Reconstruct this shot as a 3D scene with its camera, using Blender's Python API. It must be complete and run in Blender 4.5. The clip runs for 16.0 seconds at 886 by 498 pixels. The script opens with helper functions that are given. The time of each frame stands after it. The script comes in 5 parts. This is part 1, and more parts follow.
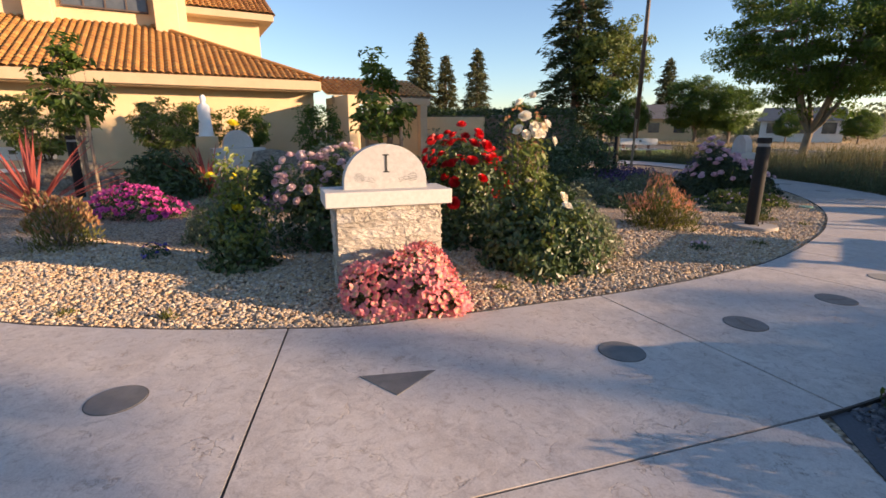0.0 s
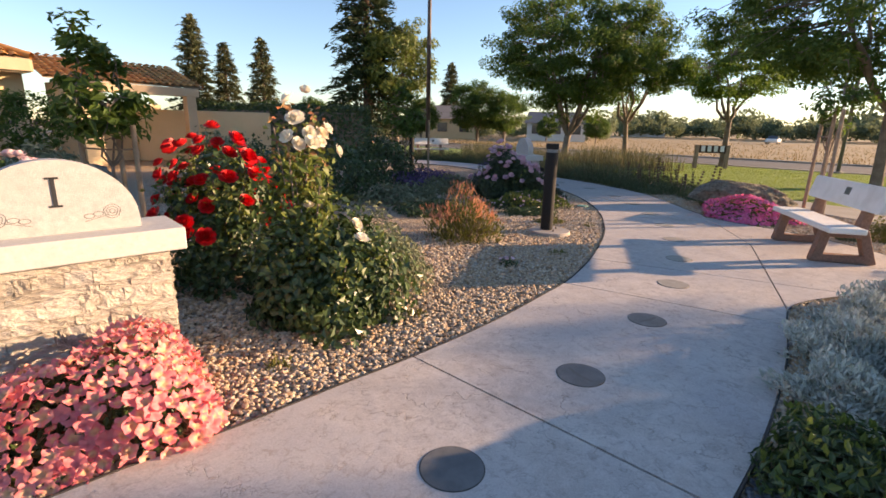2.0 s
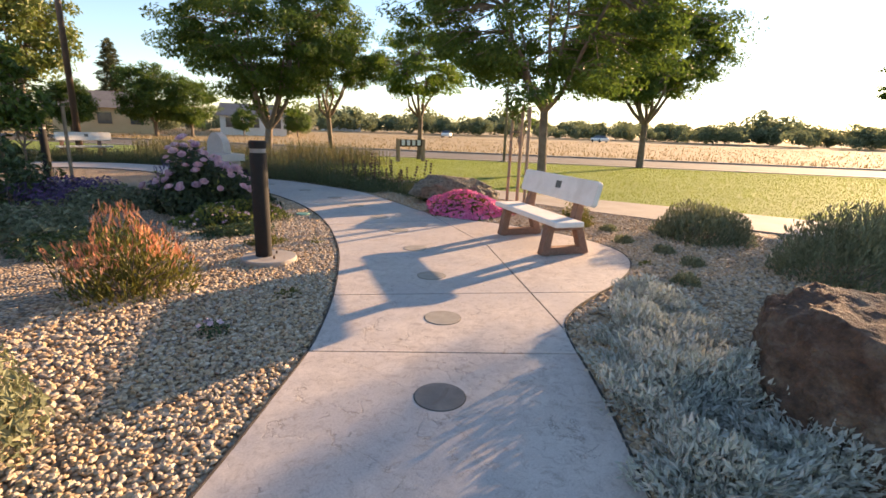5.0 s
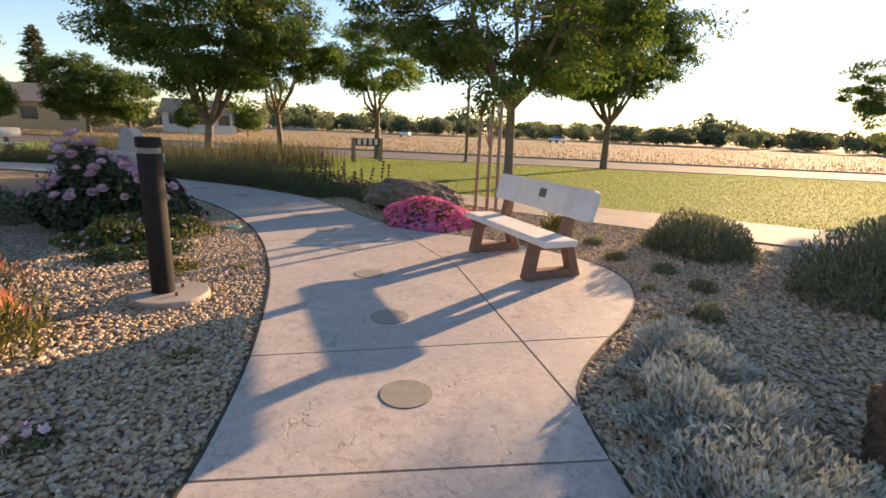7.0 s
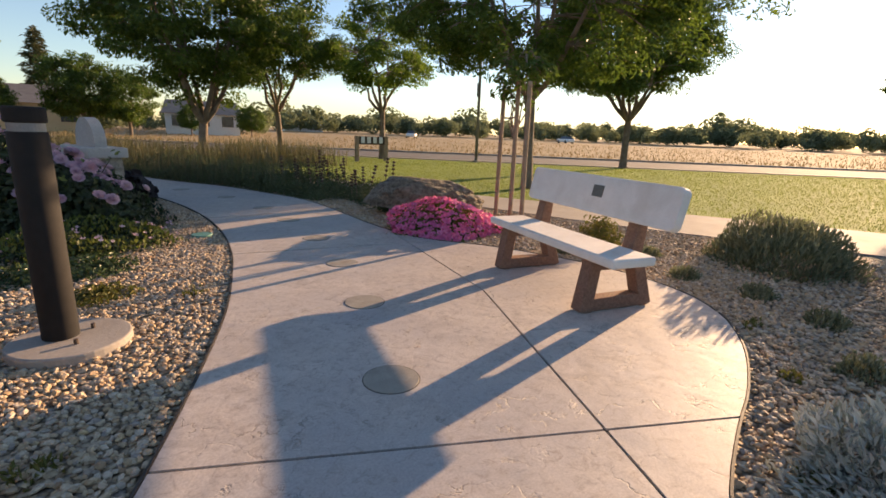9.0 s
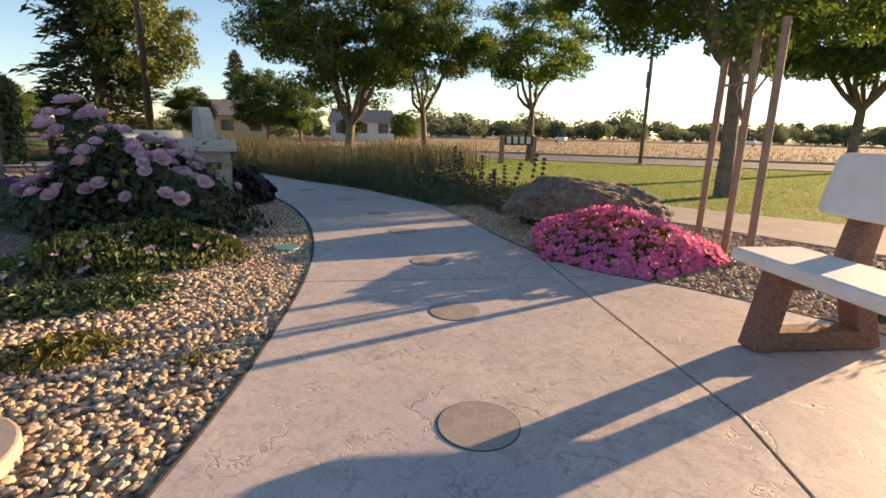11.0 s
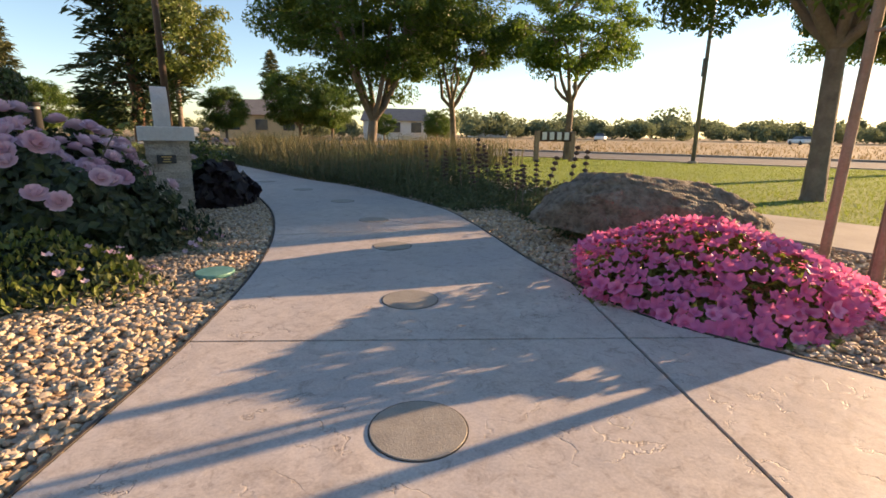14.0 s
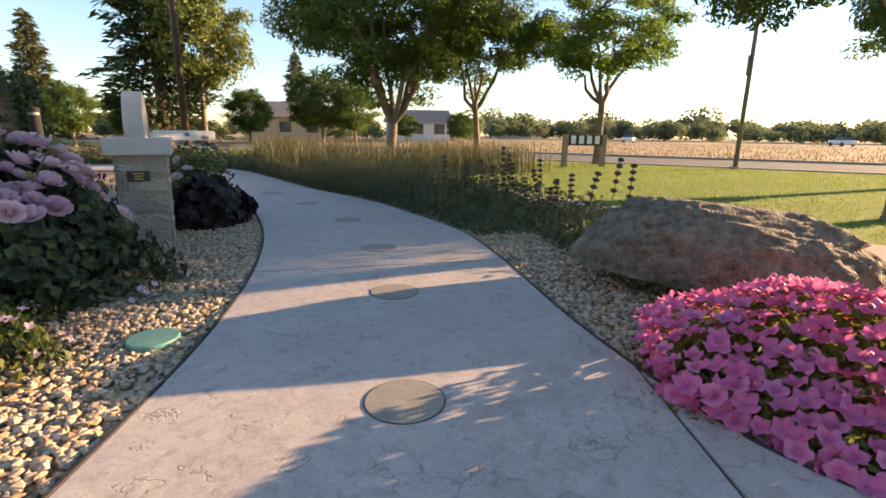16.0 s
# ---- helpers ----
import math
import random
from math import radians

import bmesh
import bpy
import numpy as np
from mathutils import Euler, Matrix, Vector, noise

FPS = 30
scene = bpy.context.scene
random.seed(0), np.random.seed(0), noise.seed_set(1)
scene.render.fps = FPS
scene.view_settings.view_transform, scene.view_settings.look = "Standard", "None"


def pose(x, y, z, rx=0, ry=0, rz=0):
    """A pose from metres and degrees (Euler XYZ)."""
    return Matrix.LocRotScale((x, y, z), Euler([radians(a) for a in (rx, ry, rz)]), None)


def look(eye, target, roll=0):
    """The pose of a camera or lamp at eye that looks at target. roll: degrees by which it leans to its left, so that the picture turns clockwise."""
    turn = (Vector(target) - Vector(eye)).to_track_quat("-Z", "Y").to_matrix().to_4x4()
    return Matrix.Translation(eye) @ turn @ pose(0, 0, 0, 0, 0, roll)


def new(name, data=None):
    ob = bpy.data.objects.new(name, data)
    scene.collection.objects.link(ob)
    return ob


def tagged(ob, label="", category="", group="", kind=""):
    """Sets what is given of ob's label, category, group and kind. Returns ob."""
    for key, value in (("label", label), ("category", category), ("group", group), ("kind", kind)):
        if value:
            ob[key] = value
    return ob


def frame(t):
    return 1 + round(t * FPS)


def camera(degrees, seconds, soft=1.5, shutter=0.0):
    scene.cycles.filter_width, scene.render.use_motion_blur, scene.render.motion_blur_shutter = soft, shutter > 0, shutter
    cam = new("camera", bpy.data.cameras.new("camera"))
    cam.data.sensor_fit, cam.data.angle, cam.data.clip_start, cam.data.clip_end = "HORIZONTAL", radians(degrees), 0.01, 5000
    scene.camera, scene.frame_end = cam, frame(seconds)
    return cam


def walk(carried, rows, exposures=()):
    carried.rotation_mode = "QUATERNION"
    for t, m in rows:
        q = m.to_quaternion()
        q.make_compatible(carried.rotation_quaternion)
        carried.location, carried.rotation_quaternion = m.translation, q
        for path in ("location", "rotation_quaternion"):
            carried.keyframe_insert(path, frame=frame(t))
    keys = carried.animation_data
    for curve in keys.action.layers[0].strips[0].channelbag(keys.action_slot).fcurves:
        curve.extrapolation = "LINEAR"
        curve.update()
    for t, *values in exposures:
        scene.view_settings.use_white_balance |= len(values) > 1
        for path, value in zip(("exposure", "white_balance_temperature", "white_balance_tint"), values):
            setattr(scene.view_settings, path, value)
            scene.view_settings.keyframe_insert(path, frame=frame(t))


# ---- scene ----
cam = camera(86.0, 16.0, soft=1.65)
PATH = [
    (0, (1.83, 0.165, 1.485), (1.349, 2.043, 0.991), 0.2),
    (0.5, (1.801, 0.521, 1.507), (1.376, 2.41, 1.008), 0.4),
    (1, (1.821, 0.868, 1.542), (1.62, 2.794, 1.04), 0.8),
    (1.5, (1.862, 1.204, 1.561), (1.931, 3.139, 1.061), 1.1),
    (2, (1.902, 1.485, 1.56), (2.217, 3.397, 1.064), 1.3),
    (2.5, (1.914, 1.757, 1.553), (2.44, 3.622, 1.059), 1.6),
    (3, (1.937, 1.967, 1.535), (2.623, 3.78, 1.044), 1.6),
    (3.5, (2.008, 2.211, 1.509), (2.865, 3.95, 1.022), 1.8),
    (4, (2.128, 2.488, 1.537), (3.162, 4.129, 1.049), 2.0),
    (4.5, (2.294, 2.808, 1.541), (3.484, 4.341, 1.055), 2.0),
    (5, (2.505, 3.127, 1.544), (3.843, 4.532, 1.057), 1.9),
    (5.2, (2.599, 3.242, 1.547), (3.99, 4.595, 1.061), 1.8),
    (7.5, (3.579, 4.245, 1.462), (5.037, 5.527, 0.983), 2.4),
    (8, (3.809, 4.457, 1.35), (5.265, 5.749, 0.889), 2.4),
    (8.5, (4.021, 4.722, 1.315), (5.47, 6.022, 0.853), 2.3),
    (9, (4.282, 5.039, 1.304), (5.721, 6.345, 0.828), 2.1),
    (9.5, (4.514, 5.374, 1.322), (5.849, 6.774, 0.814), 1.4),
    (10, (4.92, 5.767, 1.167), (6.054, 7.344, 0.692), 1.8),
    (12.3, (6.073, 7.263, 1.015), (6.992, 8.974, 0.539), 1.0),
    (12.5, (6.151, 7.322, 1.008), (7.052, 9.042, 0.527), 1.0),
    (13, (6.293, 7.455, 0.955), (7.174, 9.186, 0.477), 0.8),
    (13.5, (6.402, 7.561, 0.917), (7.266, 9.301, 0.444), 0.8),
    (14, (6.488, 7.669, 0.892), (7.342, 9.416, 0.421), 0.9),
    (14.5, (6.588, 7.785, 0.907), (7.428, 9.537, 0.435), 0.8),
    (15, (6.69, 7.953, 0.942), (7.507, 9.717, 0.47), 0.8),
    (15.5, (6.783, 8.193, 0.961), (7.569, 9.971, 0.491), 0.9),
    (16, (6.905, 8.431, 0.989), (7.672, 10.217, 0.52), 0.8),
]
walk(cam, [(t, look(eye, target, roll)) for t, eye, target, roll in PATH],
     [(0, 1.18, 7700, 22), (2.5, 1.52, 8100, 23), (3.8, 1.72, 8400, 23), (4.5, 1.78, 8900, 23), (5, 1.70, 8900, 23), (7.5, 1.30, 8900, 23), (9, 1.12, 8800, 23), (10, 1.22, 8800, 22), (12.5, 1.42, 8800, 22), (15.3, 1.62, 9000, 21), (16, 1.76, 9000, 22)])

# ---- world, sun, exposure ----
SUN_AZ, SUN_EL = 0.6, 10.9
world = bpy.data.worlds.new("world")
scene.world = world
world.use_nodes = True
wn = world.node_tree.nodes
sky = wn.new("ShaderNodeTexSky")
sky.sky_type, sky.sun_disc = "NISHITA", False
sky.sun_elevation, sky.sun_rotation = radians(SUN_EL), radians(90 - SUN_AZ)
sky.air_density, sky.dust_density, sky.ozone_density = 1.0, 0.1, 3.9
world.node_tree.links.new(sky.outputs[0], wn["Background"].inputs[0])
wn["Background"].inputs[1].default_value = 0.13
sun = new("sun", bpy.data.lights.new("sun", "SUN"))
sun.data.energy, sun.data.angle, sun.data.color = 5.0, radians(0.55), (1.0, 0.78, 0.54)
SUN_DIR = Vector((math.cos(radians(SUN_EL)) * math.cos(radians(SUN_AZ)), math.cos(radians(SUN_EL)) * math.sin(radians(SUN_AZ)), math.sin(radians(SUN_EL))))
sun.matrix_world = look(SUN_DIR * 60, (0, 0, 0))

# ---- materials ----


def tree_of(name):
    m = bpy.data.materials.new(name)
    m.use_nodes = True
    return m, m.node_tree.nodes, m.node_tree.links, m.node_tree.nodes["Principled BSDF"]


def mix_rgb(nodes, links, fac, a, b, blend="MIX"):
    n = nodes.new("ShaderNodeMix")
    n.data_type, n.blend_type = "RGBA", blend
    for sock, v in ((n.inputs[0], fac), (n.inputs[6], a), (n.inputs[7], b)):
        if isinstance(v, (int, float)):
            sock.default_value = v
        elif isinstance(v, tuple):
            sock.default_value = (*v, 1)
        else:
            links.new(v, sock)
    return n.outputs[2]


def ramp(nodes, links, src, lo, hi, a=(0, 0, 0), b=(1, 1, 1)):
    n = nodes.new("ShaderNodeValToRGB")
    n.color_ramp.elements[0].position, n.color_ramp.elements[1].position = lo, hi
    n.color_ramp.elements[0].color, n.color_ramp.elements[1].color = (*a, 1), (*b, 1)
    links.new(src, n.inputs[0])
    return n.outputs[0]


def noise_of(nodes, links, scale, detail=4, rough=0.55, distort=0.0, coord="Object"):
    tc = nodes.new("ShaderNodeTexCoord")
    n = nodes.new("ShaderNodeTexNoise")
    n.inputs["Scale"].default_value, n.inputs["Detail"].default_value = scale, detail
    n.inputs["Roughness"].default_value, n.inputs["Distortion"].default_value = rough, distort
    links.new(tc.outputs[coord], n.inputs["Vector"])
    return n.outputs[0]


def bump_to(nodes, links, bsdf, height, strength, dist=0.01, chain=None):
    b = nodes.new("ShaderNodeBump")
    b.inputs["Strength"].default_value, b.inputs["Distance"].default_value = strength, dist
    links.new(height, b.inputs["Height"])
    if chain is not None:
        links.new(chain, b.inputs["Normal"])
    links.new(b.outputs[0], bsdf.inputs["Normal"])
    return b.outputs[0]


def surface(name, c1, c2, scale=6, rough=0.8, bump=0.3, fine=80, metal=0.0, stain=None, coord="Object", dist=0.01):
    """Two scales of colour variation and a fine relief."""
    m, nodes, links, bsdf = tree_of(name)
    big = ramp(nodes, links, noise_of(nodes, links, scale, 5, 0.6, 0.0, coord), 0.3, 0.7)
    col = mix_rgb(nodes, links, big, c1, c2)
    small = noise_of(nodes, links, fine, 3, 0.6, 0.0, coord)
    col = mix_rgb(nodes, links, 0.35, col, ramp(nodes, links, small, 0.25, 0.75, (0.35, 0.35, 0.35), (0.65, 0.65, 0.65)), "OVERLAY")
    if stain:
        blot = ramp(nodes, links, noise_of(nodes, links, scale * 0.37, 6, 0.65, 0.6, coord), 0.5, 0.72)
        col = mix_rgb(nodes, links, blot, col, stain)
    links.new(col, bsdf.inputs["Base Color"])
    bsdf.inputs["Roughness"].default_value, bsdf.inputs["Metallic"].default_value = rough, metal
    if bump:
        bump_to(nodes, links, bsdf, small, bump, dist)
    return m


def island(name, cols, rough=0.7, translucent=0.0, spread=0.3, per_object=False, fine=0, eye=None, relief=0.0):
    """Colour differs from leaf to leaf (or object to object)."""
    m, nodes, links, bsdf = tree_of(name)
    if per_object:
        src = nodes.new("ShaderNodeObjectInfo").outputs["Random"]
    else:
        src = nodes.new("ShaderNodeNewGeometry").outputs["Random Per Island"]
    n = nodes.new("ShaderNodeValToRGB")
    els = n.color_ramp.elements
    while len(els) < len(cols):
        els.new(0.5)
    for i, c in enumerate(cols):
        els[i].position, els[i].color = i / max(1, len(cols) - 1), (*c, 1)
    links.new(src, n.inputs[0])
    col = n.outputs[0]
    if fine:
        sm = noise_of(nodes, links, fine, 3, 0.6)
        col = mix_rgb(nodes, links, 0.5, col, ramp(nodes, links, sm, 0.3, 0.7, (0.3, 0.3, 0.3), (0.7, 0.7, 0.7)), "OVERLAY")
    if eye:
        tc = nodes.new("ShaderNodeTexCoord")
        ln = nodes.new("ShaderNodeVectorMath")
        ln.operation = "LENGTH"
        links.new(tc.outputs["Object"], ln.inputs[0])
        col = mix_rgb(nodes, links, ramp(nodes, links, ln.outputs["Value"], 0.10, 0.30, (1, 1, 1), (0, 0, 0)), col, eye)
    if relief:
        bump_to(nodes, links, bsdf, noise_of(nodes, links, fine or 40, 4, 0.7), relief, 0.02)
    links.new(col, bsdf.inputs["Base Color"])
    bsdf.inputs["Roughness"].default_value = rough
    if translucent:
        tr = nodes.new("ShaderNodeBsdfTranslucent")
        links.new(col, tr.inputs["Color"])
        ms = nodes.new("ShaderNodeMixShader")
        ms.inputs[0].default_value = translucent
        links.new(bsdf.outputs[0], ms.inputs[1])
        links.new(tr.outputs[0], ms.inputs[2])
        links.new(ms.outputs[0], nodes["Material Output"].inputs[0])
    return m


def concrete_material():
    m, nodes, links, bsdf = tree_of("stamped_concrete")
    base = ramp(nodes, links, noise_of(nodes, links, 1.6, 6, 0.62, 0.8), 0.32, 0.68)
    col = mix_rgb(nodes, links, base, (0.42, 0.36, 0.315), (0.56, 0.495, 0.435))
    cloud = ramp(nodes, links, noise_of(nodes, links, 5.5, 6, 0.7, 1.5), 0.42, 0.72)
    col = mix_rgb(nodes, links, cloud, col, (0.60, 0.535, 0.48))
    grey = ramp(nodes, links, noise_of(nodes, links, 0.9, 4, 0.55, 0.3), 0.45, 0.7)
    col = mix_rgb(nodes, links, grey, col, (0.44, 0.405, 0.385))
    fine = noise_of(nodes, links, 90, 4, 0.7)
    blot = ramp(nodes, links, noise_of(nodes, links, 14, 6, 0.72, 1.2), 0.50, 0.72)
    col = mix_rgb(nodes, links, blot, col, (0.33, 0.275, 0.24))
    col = mix_rgb(nodes, links, 0.45, col, ramp(nodes, links, fine, 0.3, 0.7, (0.33, 0.33, 0.33), (0.67, 0.67, 0.67)), "OVERLAY")
    links.new(col, bsdf.inputs["Base Color"])
    bsdf.inputs["Roughness"].default_value = 0.62
    # slate-stamp relief: broken ridges and soft undulation
    soft = noise_of(nodes, links, 5, 3, 0.5, 0.3)
    b1 = bump_to(nodes, links, bsdf, soft, 0.30, 0.014)
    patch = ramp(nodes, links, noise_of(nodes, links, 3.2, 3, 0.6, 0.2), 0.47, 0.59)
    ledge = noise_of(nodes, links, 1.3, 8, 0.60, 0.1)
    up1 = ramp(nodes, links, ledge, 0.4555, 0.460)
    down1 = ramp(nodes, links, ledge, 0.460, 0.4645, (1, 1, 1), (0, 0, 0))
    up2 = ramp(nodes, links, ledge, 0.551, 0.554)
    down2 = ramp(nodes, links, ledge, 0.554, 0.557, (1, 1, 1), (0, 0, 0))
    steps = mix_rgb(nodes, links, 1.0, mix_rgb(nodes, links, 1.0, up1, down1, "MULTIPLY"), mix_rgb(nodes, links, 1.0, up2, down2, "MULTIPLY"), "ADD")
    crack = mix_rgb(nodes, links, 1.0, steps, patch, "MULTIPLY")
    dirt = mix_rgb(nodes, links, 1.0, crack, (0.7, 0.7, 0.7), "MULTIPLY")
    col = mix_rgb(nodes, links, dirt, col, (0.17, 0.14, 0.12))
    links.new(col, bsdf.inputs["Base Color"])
    inv = nodes.new("ShaderNodeInvert")
    links.new(crack, inv.inputs["Color"])
    b2 = bump_to(nodes, links, bsdf, inv.outputs[0], 0.7, 0.005, b1)
    bump_to(nodes, links, bsdf, fine, 0.2, 0.002, b2)
    return m


def gravel_material(name, cols, scale):
    m, nodes, links, bsdf = tree_of(name)
    tc = nodes.new("ShaderNodeTexCoord")
    v = nodes.new("ShaderNodeTexVoronoi")
    v.inputs["Scale"].default_value = scale
    links.new(tc.outputs["Object"], v.inputs["Vector"])
    sep = nodes.new("ShaderNodeSeparateColor")
    links.new(v.outputs["Color"], sep.inputs[0])
    n = nodes.new("ShaderNodeValToRGB")
    els = n.color_ramp.elements
    while len(els) < len(cols):
        els.new(0.5)
    for i, c in enumerate(cols):
        els[i].position, els[i].color = i / (len(cols) - 1), (*c, 1)
    links.new(sep.outputs[0], n.inputs[0])
    # stones darken towards their gaps: the shade between them is in the colour
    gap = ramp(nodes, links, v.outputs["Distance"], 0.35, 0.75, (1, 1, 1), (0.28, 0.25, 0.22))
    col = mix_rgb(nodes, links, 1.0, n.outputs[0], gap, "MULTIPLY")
    links.new(col, bsdf.inputs["Base Color"])
    bsdf.inputs["Roughness"].default_value = 0.85
    inv = nodes.new("ShaderNodeMath")
    inv.operation = "SUBTRACT"
    inv.inputs[0].default_value = 1.0
    links.new(v.outputs["Distance"], inv.inputs[1])
    bump_to(nodes, links, bsdf, inv.outputs[0], 1.0, 0.03)
    return m


PEB = [(0.30, 0.18, 0.10), (0.50, 0.35, 0.21), (0.56, 0.44, 0.31), (0.40, 0.27, 0.16), (0.60, 0.50, 0.38), (0.30, 0.25, 0.21), (0.55, 0.38, 0.21)]
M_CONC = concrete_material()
M_CONC2 = surface("plain_concrete", (0.30, 0.265, 0.23), (0.40, 0.355, 0.31), 1.5, 0.85, 0.2, 60)
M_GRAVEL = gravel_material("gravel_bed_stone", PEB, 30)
M_PEB = island("pebble_stone", PEB, 0.75, fine=60)
M_SLATE = island("slate_chip", [(0.045, 0.05, 0.06), (0.08, 0.09, 0.105), (0.12, 0.13, 0.14)], 0.7, fine=60)
M_EDGE = surface("edging_metal", (0.03, 0.025, 0.02), (0.07, 0.055, 0.045), 12, 0.7, 0.2, 100)
M_SOIL = surface("dry_soil", (0.22, 0.16, 0.10), (0.34, 0.26, 0.17), 0.4, 0.95, 0.5, 8, dist=0.05)
M_LAWN = surface("lawn_turf", (0.14, 0.205, 0.032), (0.20, 0.27, 0.05), 0.9, 0.9, 0.6, 45, dist=0.04)
M_FIELD = surface("dry_field", (0.26, 0.18, 0.085), (0.37, 0.265, 0.135), 0.12, 0.95, 0.6, 3, dist=0.1)
M_ROAD = surface("asphalt", (0.07, 0.066, 0.062), (0.11, 0.10, 0.095), 0.5, 0.9, 0.3, 60)
M_GRANITE = surface("granite_light", (0.44, 0.42, 0.385), (0.53, 0.51, 0.475), 30, 0.75, 0.15, 260)
M_ARCH = surface("granite_grey_face", (0.36, 0.345, 0.325), (0.46, 0.445, 0.42), 24, 0.85, 0.35, 190, stain=(0.40, 0.385, 0.36))
M_GRANITE_D = surface("granite_dark", (0.10, 0.10, 0.095), (0.15, 0.145, 0.14), 10, 0.55, 0.15, 220, stain=(0.19, 0.18, 0.165))
M_DISC = surface("worn_granite", (0.28, 0.25, 0.205), (0.36, 0.325, 0.27), 9, 0.6, 0.2, 160, stain=(0.24, 0.215, 0.18))
M_STONE = island("split_travertine", [(0.40, 0.35, 0.285), (0.48, 0.425, 0.35), (0.55, 0.49, 0.41), (0.44, 0.405, 0.365)], 0.85, per_object=True, fine=7, relief=1.0)
M_MORTAR = surface("mortar", (0.42, 0.37, 0.31), (0.50, 0.45, 0.38), 20, 0.95, 0.4, 90)
M_BLACK = surface("engraving_black", (0.012, 0.012, 0.012), (0.03, 0.03, 0.03), 20, 0.5, 0, 90)
M_ENGR = surface("engraving_grey", (0.12, 0.115, 0.105), (0.17, 0.16, 0.15), 40, 0.9, 0, 150)
M_BOLLARD = surface("bollard_paint", (0.006, 0.005, 0.0045), (0.012, 0.010, 0.009), 14, 0.85, 0.08, 150)
M_LENS = surface("bollard_lens", (0.18, 0.18, 0.18), (0.24, 0.24, 0.24), 20, 0.4, 0, 90)
M_BENCHW = surface("white_bench_concrete", (0.70, 0.67, 0.62), (0.78, 0.75, 0.70), 7, 0.7, 0.15, 120, stain=(0.64, 0.60, 0.54))
M_AGG = surface("brown_aggregate", (0.17, 0.085, 0.058), (0.30, 0.17, 0.12), 60, 0.85, 0.8, 160)
M_BRONZE = surface("bronze_plaque", (0.16, 0.14, 0.12), (0.22, 0.20, 0.17), 40, 0.45, 0.1, 90, metal=0.7)
M_GOLD = surface("gold_letter", (0.55, 0.38, 0.12), (0.6, 0.42, 0.15), 40, 0.5, 0, 90)
M_WOOD = surface("stake_wood", (0.24, 0.16, 0.10), (0.36, 0.26, 0.18), 9, 0.85, 0.3, 70)
M_BARK = surface("bark", (0.13, 0.095, 0.07), (0.24, 0.19, 0.15), 5, 0.9, 0.8, 26, dist=0.03)
M_BARK_R = surface("redwood_bark", (0.13, 0.07, 0.045), (0.20, 0.12, 0.08), 3, 0.9, 0.8, 20, dist=0.03)
M_ROCK = surface("lichen_boulder", (0.12, 0.098, 0.07), (0.36, 0.305, 0.235), 16, 0.9, 1.0, 48, stain=(0.42, 0.39, 0.32), dist=0.07)
M_ROCK_B = surface("rust_boulder", (0.06, 0.032, 0.02), (0.20, 0.115, 0.075), 13, 0.9, 1.0, 40, stain=(0.26, 0.20, 0.15), dist=0.05)
M_STUCCO = surface("tan_stucco", (0.56, 0.42, 0.25), (0.62, 0.47, 0.29), 1.2, 0.9, 0.3, 70)
M_TRIM = surface("tan_trim", (0.40, 0.30, 0.19), (0.46, 0.35, 0.23), 1.2, 0.8, 0.1, 60)
M_ROOFT = island("terracotta_tile", [(0.44, 0.19, 0.05), (0.54, 0.26, 0.07), (0.38, 0.16, 0.045), (0.60, 0.32, 0.10)], 0.8, per_object=False, fine=6)
M_GLASS = surface("window_glass", (0.05, 0.06, 0.07), (0.09, 0.10, 0.11), 2, 0.08, 0, 50)
M_WHITE = surface("white_paint", (0.72, 0.72, 0.70), (0.80, 0.80, 0.78), 3, 0.6, 0.05, 60)
M_STEEL = surface("pole_steel", (0.055, 0.035, 0.026), (0.09, 0.06, 0.045), 4, 0.6, 0.05, 60)
M_STEEL_G = surface("grey_pole", (0.18, 0.17, 0.16), (0.24, 0.23, 0.22), 4, 0.5, 0.05, 60, metal=0.3)
M_CAP = surface("green_plastic", (0.10, 0.29, 0.22), (0.16, 0.37, 0.29), 10, 0.5, 0.05, 80)
M_ROOFG = surface("grey_shingle", (0.16, 0.14, 0.13), (0.22, 0.20, 0.18), 2, 0.9, 0.3, 20)
L_ASH = island("ash_leaf", [(0.055, 0.105, 0.020), (0.085, 0.15, 0.026), (0.12, 0.185, 0.032), (0.065, 0.12, 0.022)], 0.5, 0.5)
L_DARK = island("rose_leaf", [(0.030, 0.058, 0.020), (0.05, 0.088, 0.028), (0.075, 0.115, 0.034)], 0.38, 0.22)
# brighter copy of the ash leaf, with the backlight put into its colour
L_ASH_LIT = island("backlit_ash_leaf", [(0.085, 0.16, 0.025), (0.125, 0.21, 0.035), (0.16, 0.25, 0.045)], 0.5, 0.6)
# rose leaf colours taken darker, tree shade on the lilac rose put into them
L_SHADED = island("shade_darkened_leaf", [(0.016, 0.032, 0.012), (0.028, 0.05, 0.018), (0.045, 0.07, 0.022)], 0.55, 0.15)
# far leaf colours lightened, distance haze is put into them
L_HAZED = island("hazed_far_leaf", [(0.13, 0.165, 0.09), (0.18, 0.21, 0.11), (0.16, 0.19, 0.115)], 0.9, 0.5)
L_LIGHT = island("young_leaf", [(0.10, 0.15, 0.03), (0.16, 0.20, 0.04), (0.20, 0.22, 0.06)], 0.5, 0.4)
L_DRY = island("dry_leaf", [(0.28, 0.14, 0.06), (0.38, 0.24, 0.11), (0.30, 0.10, 0.05)], 0.8, 0.3)
